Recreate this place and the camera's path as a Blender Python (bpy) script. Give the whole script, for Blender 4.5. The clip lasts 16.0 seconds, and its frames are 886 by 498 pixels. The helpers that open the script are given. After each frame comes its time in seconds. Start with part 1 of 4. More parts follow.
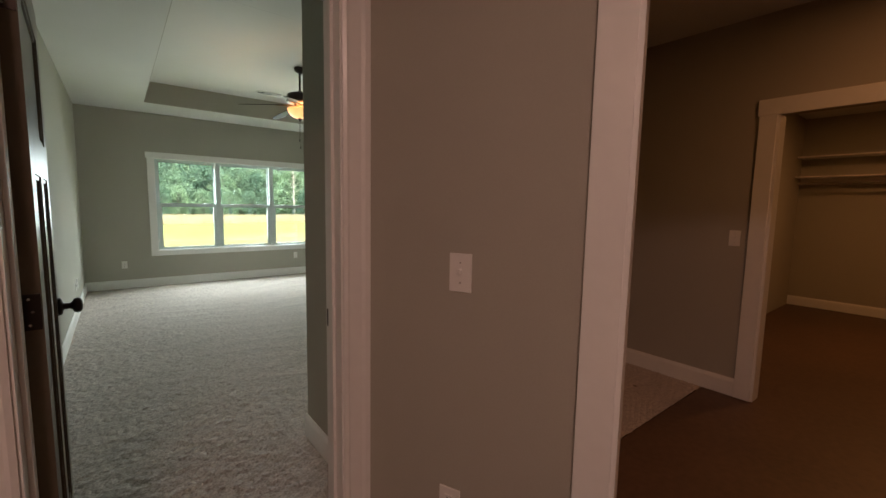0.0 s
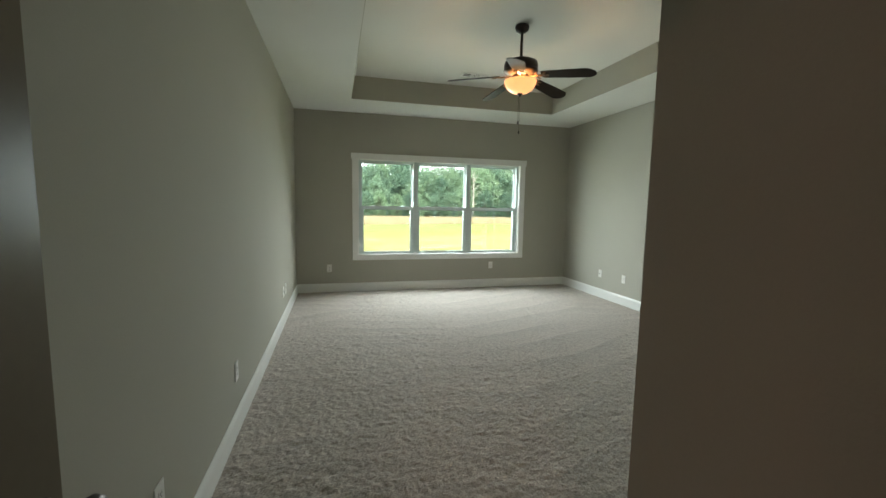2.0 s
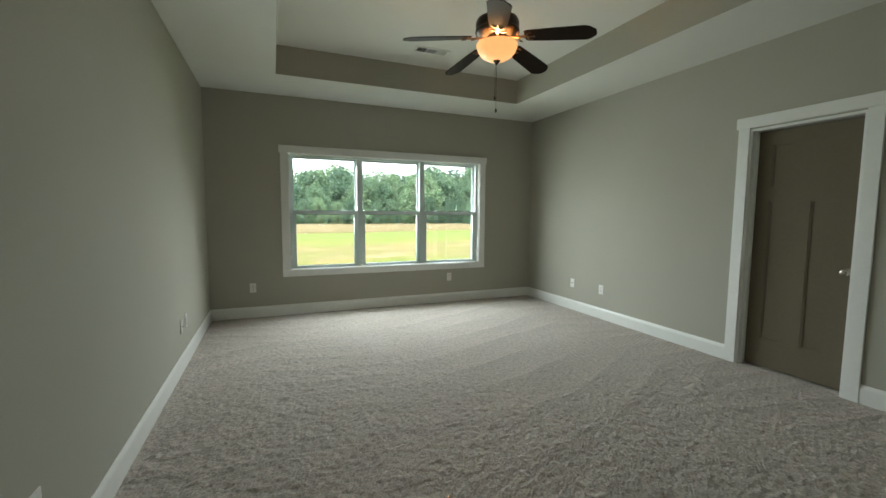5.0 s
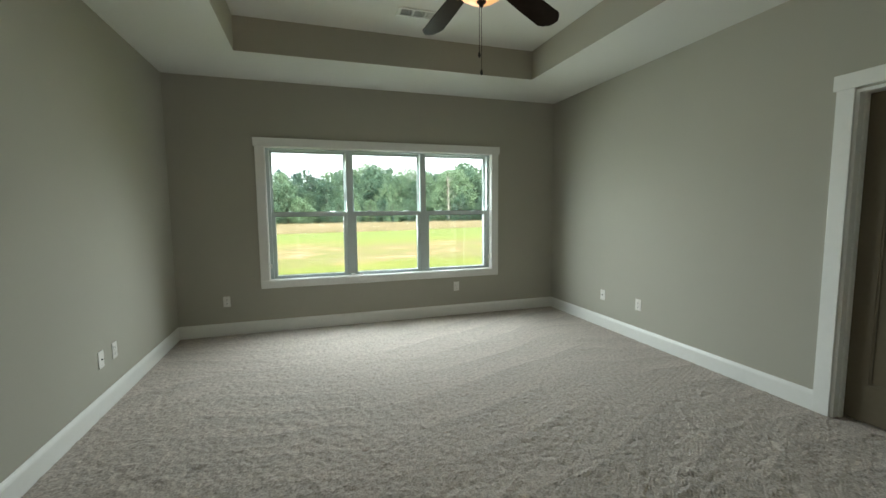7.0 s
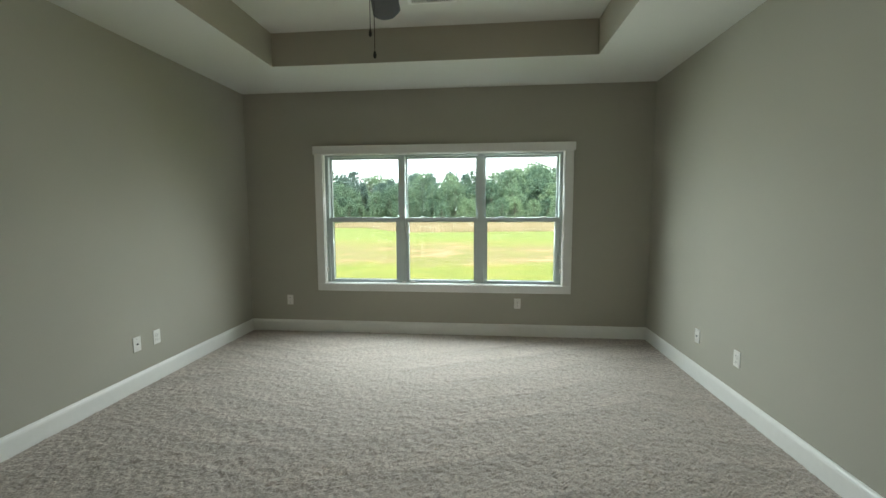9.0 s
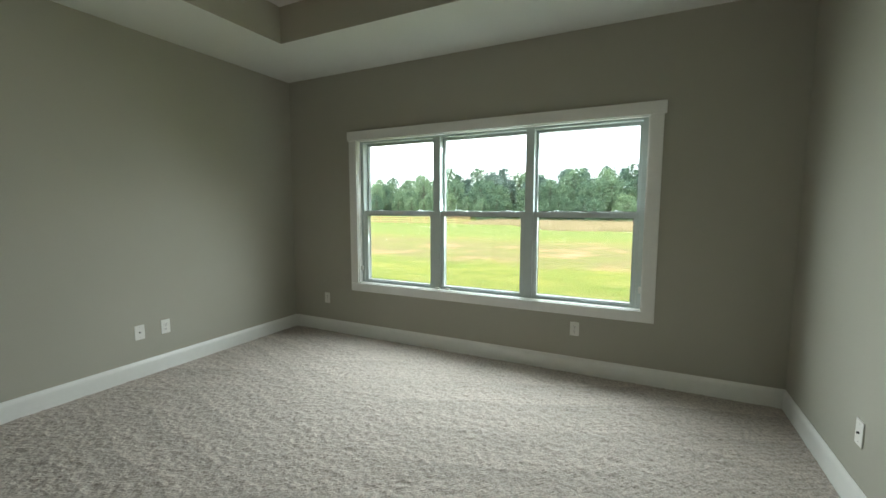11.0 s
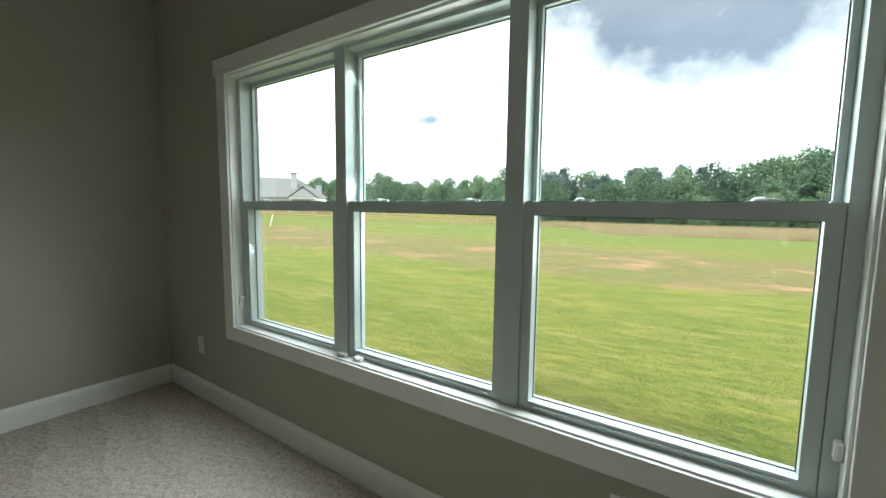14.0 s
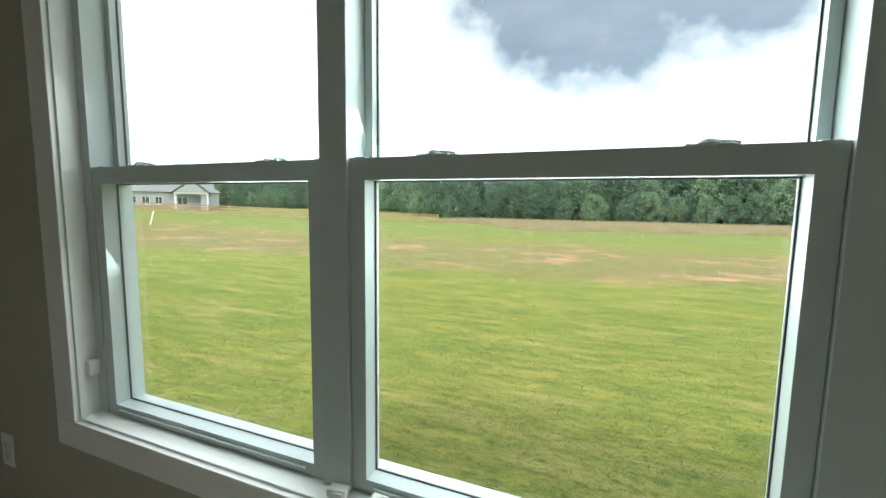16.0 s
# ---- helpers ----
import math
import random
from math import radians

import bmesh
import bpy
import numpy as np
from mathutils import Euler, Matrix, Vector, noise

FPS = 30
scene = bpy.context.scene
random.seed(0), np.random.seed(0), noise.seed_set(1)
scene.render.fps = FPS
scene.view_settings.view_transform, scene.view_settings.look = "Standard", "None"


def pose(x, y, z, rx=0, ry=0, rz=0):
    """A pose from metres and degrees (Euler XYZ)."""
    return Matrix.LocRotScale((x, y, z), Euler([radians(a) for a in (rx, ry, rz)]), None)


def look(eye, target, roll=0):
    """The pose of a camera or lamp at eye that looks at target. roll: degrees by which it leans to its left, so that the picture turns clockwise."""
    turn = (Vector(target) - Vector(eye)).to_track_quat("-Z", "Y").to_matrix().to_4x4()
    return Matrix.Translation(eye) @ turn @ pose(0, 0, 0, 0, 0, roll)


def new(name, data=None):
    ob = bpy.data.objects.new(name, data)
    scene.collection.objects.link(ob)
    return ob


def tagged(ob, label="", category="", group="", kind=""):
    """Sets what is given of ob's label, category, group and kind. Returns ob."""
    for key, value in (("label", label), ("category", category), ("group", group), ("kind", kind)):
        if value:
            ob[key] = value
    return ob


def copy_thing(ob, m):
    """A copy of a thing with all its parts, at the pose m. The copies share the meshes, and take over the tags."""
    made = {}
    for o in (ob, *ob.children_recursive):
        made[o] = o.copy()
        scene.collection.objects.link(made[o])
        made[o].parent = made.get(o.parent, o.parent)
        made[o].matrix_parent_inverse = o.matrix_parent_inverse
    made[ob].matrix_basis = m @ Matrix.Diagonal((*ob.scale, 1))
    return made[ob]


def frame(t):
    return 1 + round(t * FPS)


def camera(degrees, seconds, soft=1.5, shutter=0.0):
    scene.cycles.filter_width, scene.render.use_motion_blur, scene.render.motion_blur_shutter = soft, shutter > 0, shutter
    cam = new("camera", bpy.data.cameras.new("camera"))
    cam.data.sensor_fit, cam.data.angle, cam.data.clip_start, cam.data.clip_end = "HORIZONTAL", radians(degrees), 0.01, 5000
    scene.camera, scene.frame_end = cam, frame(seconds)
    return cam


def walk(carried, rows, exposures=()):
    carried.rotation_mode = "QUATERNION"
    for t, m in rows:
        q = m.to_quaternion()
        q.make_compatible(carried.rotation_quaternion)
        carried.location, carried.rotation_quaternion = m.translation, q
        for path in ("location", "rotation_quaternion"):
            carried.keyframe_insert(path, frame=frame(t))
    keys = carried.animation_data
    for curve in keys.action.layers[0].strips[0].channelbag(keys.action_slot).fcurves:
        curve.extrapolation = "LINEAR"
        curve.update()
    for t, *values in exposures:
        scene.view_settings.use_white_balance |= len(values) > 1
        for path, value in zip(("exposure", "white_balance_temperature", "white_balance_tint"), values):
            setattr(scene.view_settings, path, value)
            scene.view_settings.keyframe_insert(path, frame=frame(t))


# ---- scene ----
cam = camera(94.3, 16.0)
PATH = [
    (0, (0.271, 0.377, 1.387), (1.505, 1.936, 1.178), 1.1),
    (0.5, (0.305, 0.759, 1.376), (1.19, 2.54, 1.162), 1.4),
    (1, (0.334, 1.14, 1.38), (1.006, 3.011, 1.163), 1.2),
    (1.5, (0.401, 1.514, 1.382), (0.947, 3.426, 1.167), 1.0),
    (2, (0.431, 1.916, 1.374), (0.931, 3.841, 1.162), 1.0),
    (2.5, (0.479, 2.263, 1.345), (0.981, 4.187, 1.135), 1.0),
    (3, (0.536, 2.521, 1.353), (1.069, 4.438, 1.148), 0.9),
    (3.5, (0.556, 2.683, 1.347), (1.163, 4.578, 1.153), 0.8),
    (4, (0.555, 2.755, 1.343), (1.25, 4.621, 1.156), 0.6),
    (4.5, (0.553, 2.774, 1.318), (1.316, 4.615, 1.143), 0.4),
    (7, (1.225, 3.528, 1.351), (1.83, 5.425, 1.161), -0.5),
    (7.5, (1.589, 3.536, 1.4), (1.993, 5.486, 1.213), -0.3),
    (8, (1.875, 3.616, 1.405), (2.1, 5.595, 1.222), -0.5),
    (8.5, (2.194, 3.738, 1.437), (2.217, 5.728, 1.243), -0.3),
    (9, (2.572, 3.849, 1.423), (2.382, 5.831, 1.234), -0.2),
    (11.5, (3.572, 5.357, 1.37), (2.562, 7.071, 1.167), 0.1),
    (12, (3.626, 5.735, 1.379), (2.518, 7.389, 1.178), 0.2),
    (12.5, (3.563, 6.131, 1.365), (2.399, 7.745, 1.164), 0.3),
    (13, (3.467, 6.5, 1.359), (2.283, 8.098, 1.152), 0.4),
    (13.5, (3.35, 6.871, 1.349), (2.171, 8.473, 1.143), 0.4),
    (14, (3.176, 7.142, 1.312), (2.047, 8.781, 1.113), 0.7),
    (14.5, (2.93, 7.38, 1.314), (1.897, 9.081, 1.115), 0.8),
    (15, (2.68, 7.581, 1.263), (1.744, 9.336, 1.051), 0.8),
    (15.5, (2.466, 7.718, 1.243), (1.631, 9.523, 1.028), 0.7),
    (16, (2.212, 7.749, 1.238), (1.47, 9.595, 1.03), 0.8),
]
walk(cam, [(t, look(eye, target, roll)) for t, eye, target, roll in PATH],
     [(0, 0.78), (0.5, 0.6), (1.5, 0.66), (3, 0.45), (4.5, 0.38), (9, 0.28), (12.5, 0.02), (14, -0.42), (16, -0.52)])

# ---- world and light ----
world = bpy.data.worlds.new("sky")
scene.world = world
world.use_nodes = True
wn, wl = world.node_tree.nodes, world.node_tree.links
wn.clear()
SUN_EL, SUN_ROT = radians(55), radians(200)


def wnode(kind, **values):
    n = wn.new(kind)
    for k, v in values.items():
        n.inputs[k].default_value = v
    return n


sky = wn.new("ShaderNodeTexSky")
sky.sky_type, sky.sun_disc, sky.sun_elevation, sky.sun_rotation = "NISHITA", False, SUN_EL, SUN_ROT
blue = wnode("ShaderNodeVectorMath")
blue.operation = "MULTIPLY"
blue.inputs[1].default_value = (0.118, 0.145, 0.145)
wl.new(sky.outputs[0], blue.inputs[0])
coord = wn.new("ShaderNodeTexCoord")
stretch = wnode("ShaderNodeMapping", Scale=(1.0, 1.0, 2.4), Location=(0.35, 0.0, 0.10))
wl.new(coord.outputs["Generated"], stretch.inputs[0])
cloud = wnode("ShaderNodeTexNoise", Scale=2.6, Detail=7.0, Roughness=0.52)
wl.new(stretch.outputs[0], cloud.inputs[0])
edge = wn.new("ShaderNodeValToRGB")
edge.color_ramp.elements[0].position, edge.color_ramp.elements[1].position = 0.24, 0.34
wl.new(cloud.outputs[0], edge.inputs[0])
shade = wnode("ShaderNodeTexNoise", Scale=4.0, Detail=5.0)
wl.new(stretch.outputs[0], shade.inputs[0])
tone = wn.new("ShaderNodeValToRGB")
tone.color_ramp.elements[0].position, tone.color_ramp.elements[0].color = 0.3, (2.7, 2.9, 3.05, 1)
tone.color_ramp.elements[1].position, tone.color_ramp.elements[1].color = 0.6, (4.15, 4.4, 4.6, 1)
wl.new(shade.outputs[0], tone.inputs[0])


def wmath(op, a, b):
    n = wn.new("ShaderNodeMath")
    n.operation = op
    for k, v in enumerate((a, b)):
        if isinstance(v, float):
            n.inputs[k].default_value = v
        else:
            wl.new(v, n.inputs[k])
    return n.outputs[0]


def gap(centre, flat, size, lo=0.65, hi=1.2):
    """Where the cloud opens round a direction: 0 inside, 1 outside, with a torn edge."""
    ragged = wnode("ShaderNodeTexNoise", Scale=1.3 / size, Detail=8.0, Roughness=0.58)
    wl.new(coord.outputs["Generated"], ragged.inputs[0])
    off = wn.new("ShaderNodeVectorMath")
    off.operation = "SUBTRACT"
    off.inputs[1].default_value = centre
    wl.new(coord.outputs["Generated"], off.inputs[0])
    sq = wnode("ShaderNodeMapping", Scale=(1.0, 1.0, flat))
    wl.new(off.outputs[0], sq.inputs[0])
    ln = wn.new("ShaderNodeVectorMath")
    ln.operation = "LENGTH"
    wl.new(sq.outputs[0], ln.inputs[0])
    torn = wmath("ADD", ln.outputs["Value"], wmath("MULTIPLY", wmath("SUBTRACT", ragged.outputs[0], 0.5), size * 1.9))
    soft_edge = wn.new("ShaderNodeMapRange")
    soft_edge.inputs["From Min"].default_value, soft_edge.inputs["From Max"].default_value = size * lo, size * hi
    wl.new(torn, soft_edge.inputs[0])
    return soft_edge.outputs[0]


cover = wmath("MULTIPLY", gap((0.03, 0.89, 0.45), 1.7, 0.38), gap((-0.585, 0.785, 0.20), 2.2, 0.05, 0.1, 1.5))
cover = wmath("ADD", wmath("MULTIPLY", wmath("MULTIPLY", cover, edge.outputs[0]), 0.85), 0.15)
mix = wn.new("ShaderNodeMix")
mix.data_type = "RGBA"
wl.new(cover, mix.inputs["Factor"])
wl.new(blue.outputs[0], mix.inputs["A"])
wl.new(tone.outputs[0], mix.inputs["B"])
back = wnode("ShaderNodeBackground", Strength=1.0)
wl.new(mix.outputs["Result"], back.inputs[0])
wo = wn.new("ShaderNodeOutputWorld")
wl.new(back.outputs[0], wo.inputs[0])


def lamp(name, kind, m, energy, colour, **values):
    data = bpy.data.lights.new(name, kind)
    data.energy, data.color = energy, colour
    for k, v in values.items():
        if k == "size":
            data.size = v
        elif k == "size_y":
            data.shape, data.size_y = "RECTANGLE", v
        elif k == "angle":
            data.angle = v
        elif k == "radius":
            data.shadow_soft_size = v
        elif k == "spread":
            data.spread = v
    ob = new(name, data)
    ob.matrix_world = m
    return ob


lamp("sun", "SUN", look((0, 0, 0), (0.35, 0.75, -1.15)), 5.0, (1.0, 0.96, 0.9), angle=radians(9))
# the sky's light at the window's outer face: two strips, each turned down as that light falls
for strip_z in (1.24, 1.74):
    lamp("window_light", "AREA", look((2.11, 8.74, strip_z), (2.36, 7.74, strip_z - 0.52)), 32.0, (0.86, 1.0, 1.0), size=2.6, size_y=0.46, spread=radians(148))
lamp("bulb", "POINT", pose(2.112, 5.612, 2.522), 10.0, (1.0, 0.58, 0.26), radius=0.06)
lamp("hall_light", "AREA", look((-0.52, -0.65, 2.68), (-0.40, -0.45, 0)), 19.5, (1.0, 0.60, 0.50), size=0.6)
lamp("closet_light", "AREA", look((6.2, 0.4, 2.70), (6.2, 0.4, 0)), 11.0, (1.0, 0.42, 0.14), size=0.4)
lamp("bath_light", "AREA", look((2.9, 0.3, 2.70), (2.9, 0.3, 0)), 4.2, (1.0, 0.42, 0.16), size=0.4)

# ---- materials ----
def material(name, base, rough=0.5, metal=0.0, grain=60.0, bump=0.1, vary=0.08, stain=1.5, coat=0.0, spec=0.5, emit=None, power=0.0, depth=0.002):
    m = bpy.data.materials.new(name)
    m.use_nodes = True
    n, l = m.node_tree.nodes, m.node_tree.links
    b = n["Principled BSDF"]
    b.inputs["Roughness"].default_value, b.inputs["Metallic"].default_value = rough, metal
    b.inputs["Specular IOR Level"].default_value, b.inputs["Coat Weight"].default_value = spec, coat
    tc = n.new("ShaderNodeTexCoord")
    fine, broad = n.new("ShaderNodeTexNoise"), n.new("ShaderNodeTexNoise")
    fine.inputs["Scale"].default_value, fine.inputs["Detail"].default_value = grain, 4
    broad.inputs["Scale"].default_value, broad.inputs["Detail"].default_value = stain, 5
    for t in (fine, broad):
        l.new(tc.outputs["Object"], t.inputs["Vector"])
    add = n.new("ShaderNodeMath")
    add.operation = "ADD"
    l.new(fine.outputs[0], add.inputs[0])
    l.new(broad.outputs[0], add.inputs[1])
    ramp = n.new("ShaderNodeMapRange")
    ramp.inputs["From Min"].default_value, ramp.inputs["From Max"].default_value = 0.6, 1.4
    ramp.inputs["To Min"].default_value, ramp.inputs["To Max"].default_value = 1 - vary, 1 + vary
    l.new(add.outputs[0], ramp.inputs["Value"])
    scale = n.new("ShaderNodeVectorMath")
    scale.operation = "SCALE"
    scale.inputs[0].default_value = base
    l.new(ramp.outputs[0], scale.inputs["Scale"])
    l.new(scale.outputs[0], b.inputs["Base Color"])
    if bump:
        bp = n.new("ShaderNodeBump")
        bp.inputs["Strength"].default_value, bp.inputs["Distance"].default_value = bump, depth
        l.new(fine.outputs[0], bp.inputs["Height"])
        l.new(bp.outputs[0], b.inputs["Normal"])
    if emit:
        b.inputs["Emission Color"].default_value, b.inputs["Emission Strength"].default_value = (*emit, 1), power
    return m


WALL = material("wall_paint", (0.415, 0.40, 0.34), 0.85, grain=170, bump=0.25, vary=0.03, depth=0.0015, spec=0.10)
CEIL = material("ceiling_paint", (0.70, 0.70, 0.66), 0.8, grain=120, bump=0.3, vary=0.03, depth=0.002, spec=0.2)
TRIM = material("white_trim_paint", (0.80, 0.80, 0.77), 0.3, grain=25, bump=0.06, vary=0.03)
VINYL = material("white_vinyl", (0.56, 0.63, 0.62), 0.35, grain=30, bump=0.03, vary=0.03)
DOORP = material("taupe_door_paint", (0.160, 0.134, 0.096), 0.32, grain=40, bump=0.05, vary=0.06, spec=0.06)
BRONZE = material("oil_rubbed_bronze", (0.05, 0.04, 0.035), 0.32, 0.9, grain=90, bump=0.05, vary=0.15)
BLADE = material("walnut_blade", (0.020, 0.012, 0.008), 0.42, grain=30, bump=0.04, vary=0.25, spec=0.04)
# rubbed bronze next to the bulb, its gold glow put into the base colour
LIT_BRONZE = material("bulb_lit_rubbed_bronze", (0.22, 0.13, 0.07), 0.35, 0.75, grain=90, bump=0.05, vary=0.2)
PLASTIC = material("white_plastic", (0.78, 0.77, 0.73), 0.35, grain=30, bump=0.0, vary=0.02)
GASKET = material("grey_gasket", (0.10, 0.11, 0.11), 0.6, bump=0)
DARK = material("dark_slot", (0.03, 0.03, 0.03), 0.6, bump=0)
STEEL = material("satin_steel", (0.45, 0.43, 0.4), 0.3, 0.9, bump=0.03)
NICKEL = material("satin_nickel", (0.5, 0.47, 0.42), 0.25, 1.0, bump=0.02)
BATHFLOOR = material("brown_vinyl_plank", (0.105, 0.058, 0.034), 0.5, grain=25, bump=0.1, vary=0.3)
SHELF = material("white_shelf", (0.75, 0.73, 0.68), 0.4, bump=0.03)
GLOBE = material("amber_frosted_glass", (0.8, 0.6, 0.4), 0.35, grain=18, bump=0.0, vary=0.1, emit=(1.0, 0.47, 0.15), power=0.75)
SIDING = material("pale_siding", (0.42, 0.44, 0.44), 0.7, grain=8, bump=0.1)
STONE = material("tan_stone", (0.33, 0.26, 0.2), 0.85, grain=4, bump=0.4, vary=0.3)
ROOF = material("grey_shingle", (0.20, 0.205, 0.20), 0.9, grain=6, bump=0.4, vary=0.25)
FENCEWOOD = material("raw_fence_wood", (0.43, 0.28, 0.15), 0.8, grain=12, bump=0.3, vary=0.25)
BARK = material("bark", (0.11, 0.085, 0.065), 0.9, grain=9, bump=0.6, vary=0.3, depth=0.03)
PANE = bpy.data.materials.new("window_glass")
PANE.use_nodes = True
gn, gl = PANE.node_tree.nodes, PANE.node_tree.links
gn.clear()
tr, gs, mx, fr, og, pw, sc5 = (gn.new("ShaderNode" + k) for k in ("BsdfTransparent", "BsdfGlossy", "MixShader", "LayerWeight", "OutputMaterial", "Math", "Math"))
tr.inputs[0].default_value = (0.93, 0.95, 0.94, 1)
gs.inputs["Roughness"].default_value = 0.02
pw.operation, pw.inputs[1].default_value = "POWER", 4.0
sc5.operation, sc5.inputs[1].default_value, sc5.inputs[2].default_value = "MULTIPLY_ADD", 0.7, 0.03
gl.new(fr.outputs["Facing"], pw.inputs[0]), gl.new(pw.outputs[0], sc5.inputs[0])
gl.new(sc5.outputs[0], mx.inputs[0]), gl.new(tr.outputs[0], mx.inputs[1]), gl.new(gs.outputs[0], mx.inputs[2]), gl.new(mx.outputs[0], og.inputs[0])
FARGLASS = material("dark_far_glass", (0.04, 0.05, 0.055), 0.1, bump=0, spec=0.8)


def leafy(name, a, b, clump=0.9):
    """Foliage whose colour changes from leaf to leaf and tree to tree, with shade painted in at clump size."""
    m = bpy.data.materials.new(name)
    m.use_nodes = True
    n, l = m.node_tree.nodes, m.node_tree.links
    p = n["Principled BSDF"]
    p.inputs["Roughness"].default_value, p.inputs["Specular IOR Level"].default_value = 0.6, 0.25
    geo, info, tc, clump_shade = (n.new("ShaderNode" + k) for k in ("NewGeometry", "ObjectInfo", "TexCoord", "TexNoise"))
    # broad noise darkens the colour in place of shade between leaf clumps
    clump_shade.inputs["Scale"].default_value, clump_shade.inputs["Detail"].default_value = clump, 3
    l.new(tc.outputs["Object"], clump_shade.inputs[0])

    def weigh(socket, factor, plus):
        x = n.new("ShaderNodeMath")
        x.operation = "MULTIPLY_ADD"
        x.inputs[1].default_value = factor
        l.new(socket, x.inputs[0])
        if isinstance(plus, float):
            x.inputs[2].default_value = plus
        else:
            l.new(plus, x.inputs[2])
        return x
    half = weigh(geo.outputs["Random Per Island"], 0.35, weigh(info.outputs["Random"], 0.55, weigh(clump_shade.outputs[0], 1.5, -0.75).outputs[0]).outputs[0])
    half.use_clamp = True
    mixc = n.new("ShaderNodeMix")
    mixc.data_type = "RGBA"
    mixc.inputs["A"].default_value, mixc.inputs["B"].default_value = (*a, 1), (*b, 1)
    l.new(half.outputs[0], mixc.inputs["Factor"])
    l.new(mixc.outputs["Result"], p.inputs["Base Color"])
    tl, ms, om = n.new("ShaderNodeBsdfTranslucent"), n.new("ShaderNodeMixShader"), n["Material Output"]
    l.new(mixc.outputs["Result"], tl.inputs[0])
    ms.inputs[0].default_value = 0.22
    l.new(p.outputs[0], ms.inputs[1]), l.new(tl.outputs[0], ms.inputs[2]), l.new(ms.outputs[0], om.inputs[0])
    return m


# haze before the far trees is put into these two colours, paler and bluer
LEAF = leafy("leaves", (0.055, 0.115, 0.090), (0.27, 0.38, 0.21))
NEEDLE = leafy("pine_needles", (0.050, 0.098, 0.095), (0.18, 0.26, 0.21))
TALLGRASS = leafy("dry_tall_grass", (0.27, 0.235, 0.12), (0.47, 0.37, 0.24), 0.3)
BLADES = leafy("lawn_blades", (0.17, 0.215, 0.05), (0.30, 0.28, 0.09))


def carpet_material():
    """Cut pile: tufts in clumps with the shade between them in the colour, and strips that the vacuum brushed one way
    or the other.
    """
    m = bpy.data.materials.new("beige_carpet")
    m.use_nodes = True
    n, l = m.node_tree.nodes, m.node_tree.links
    b = n["Principled BSDF"]
    b.inputs["Roughness"].default_value, b.inputs["Specular IOR Level"].default_value = 0.95, 0.05
    b.inputs["Sheen Weight"].default_value, b.inputs["Sheen Roughness"].default_value = 0.15, 0.5
    tc = n.new("ShaderNodeTexCoord")

    def noise_of(scale, detail, rough=0.5, vector=None):
        t = n.new("ShaderNodeTexNoise")
        t.inputs["Scale"].default_value, t.inputs["Detail"].default_value, t.inputs["Roughness"].default_value = scale, detail, rough
        l.new(vector or tc.outputs["Object"], t.inputs[0])
        return t.outputs[0]

    def ramp_of(value, lo, hi, a, z):
        r = n.new("ShaderNodeMapRange")
        for k, v in (("From Min", lo), ("From Max", hi), ("To Min", a), ("To Max", z)):
            r.inputs[k].default_value = v
        l.new(value, r.inputs[0])
        return r.outputs[0]

    def sums(op, a, c):
        x = n.new("ShaderNodeMath")
        x.operation = op
        for k, v in enumerate((a, c)):
            if isinstance(v, float):
                x.inputs[k].default_value = v
            else:
                l.new(v, x.inputs[k])
        return x.outputs[0]

    def strips(turn, period, bend):
        mp, w = n.new("ShaderNodeMapping"), n.new("ShaderNodeTexWave")
        mp.inputs["Rotation"].default_value = (0, 0, radians(turn))
        w.bands_direction, w.wave_profile = "X", "SAW"
        for k, v in (("Scale", 0.314 / period), ("Distortion", bend), ("Detail", 3.0), ("Detail Scale", 0.55), ("Detail Roughness", 0.55)):
            w.inputs[k].default_value = v
        l.new(tc.outputs["Object"], mp.inputs[0])
        l.new(mp.outputs[0], w.inputs[0])
        return w.outputs["Fac"]

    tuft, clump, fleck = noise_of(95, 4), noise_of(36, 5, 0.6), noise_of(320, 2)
    choose = ramp_of(noise_of(0.55, 2), 0.47, 0.53, 0.0, 1.0)
    one, two = strips(68, 0.36, 5.5), strips(100, 0.27, 6.5)
    track = sums("ADD", sums("MULTIPLY", one, choose), sums("MULTIPLY", two, sums("SUBTRACT", 1.0, choose)))
    faint = ramp_of(noise_of(0.9, 3), 0.36, 0.62, 0.05, 1.0)
    track = ramp_of(sums("MULTIPLY", sums("SUBTRACT", track, 0.5), faint), -0.5, 0.5, 0.87, 1.10)
    # fine comb lines left by the brush inside some strips
    comb = sums("MULTIPLY", sums("SUBTRACT", strips(64, 0.036, 2.0), 0.5), ramp_of(noise_of(1.6, 2), 0.50, 0.60, 0.0, 1.0))
    track = sums("MULTIPLY", track, ramp_of(comb, -0.5, 0.5, 0.88, 1.10))
    # low spots between tufts and clumps get their shadow as darker colour
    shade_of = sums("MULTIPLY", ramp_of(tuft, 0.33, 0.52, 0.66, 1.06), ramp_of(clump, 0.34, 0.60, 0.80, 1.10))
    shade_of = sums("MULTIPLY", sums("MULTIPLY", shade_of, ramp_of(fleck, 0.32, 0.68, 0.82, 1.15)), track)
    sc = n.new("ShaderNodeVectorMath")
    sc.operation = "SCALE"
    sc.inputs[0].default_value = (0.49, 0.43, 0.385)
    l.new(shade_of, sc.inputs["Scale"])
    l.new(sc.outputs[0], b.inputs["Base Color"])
    bp = n.new("ShaderNodeBump")
    bp.inputs["Strength"].default_value, bp.inputs["Distance"].default_value = 0.8, 0.007
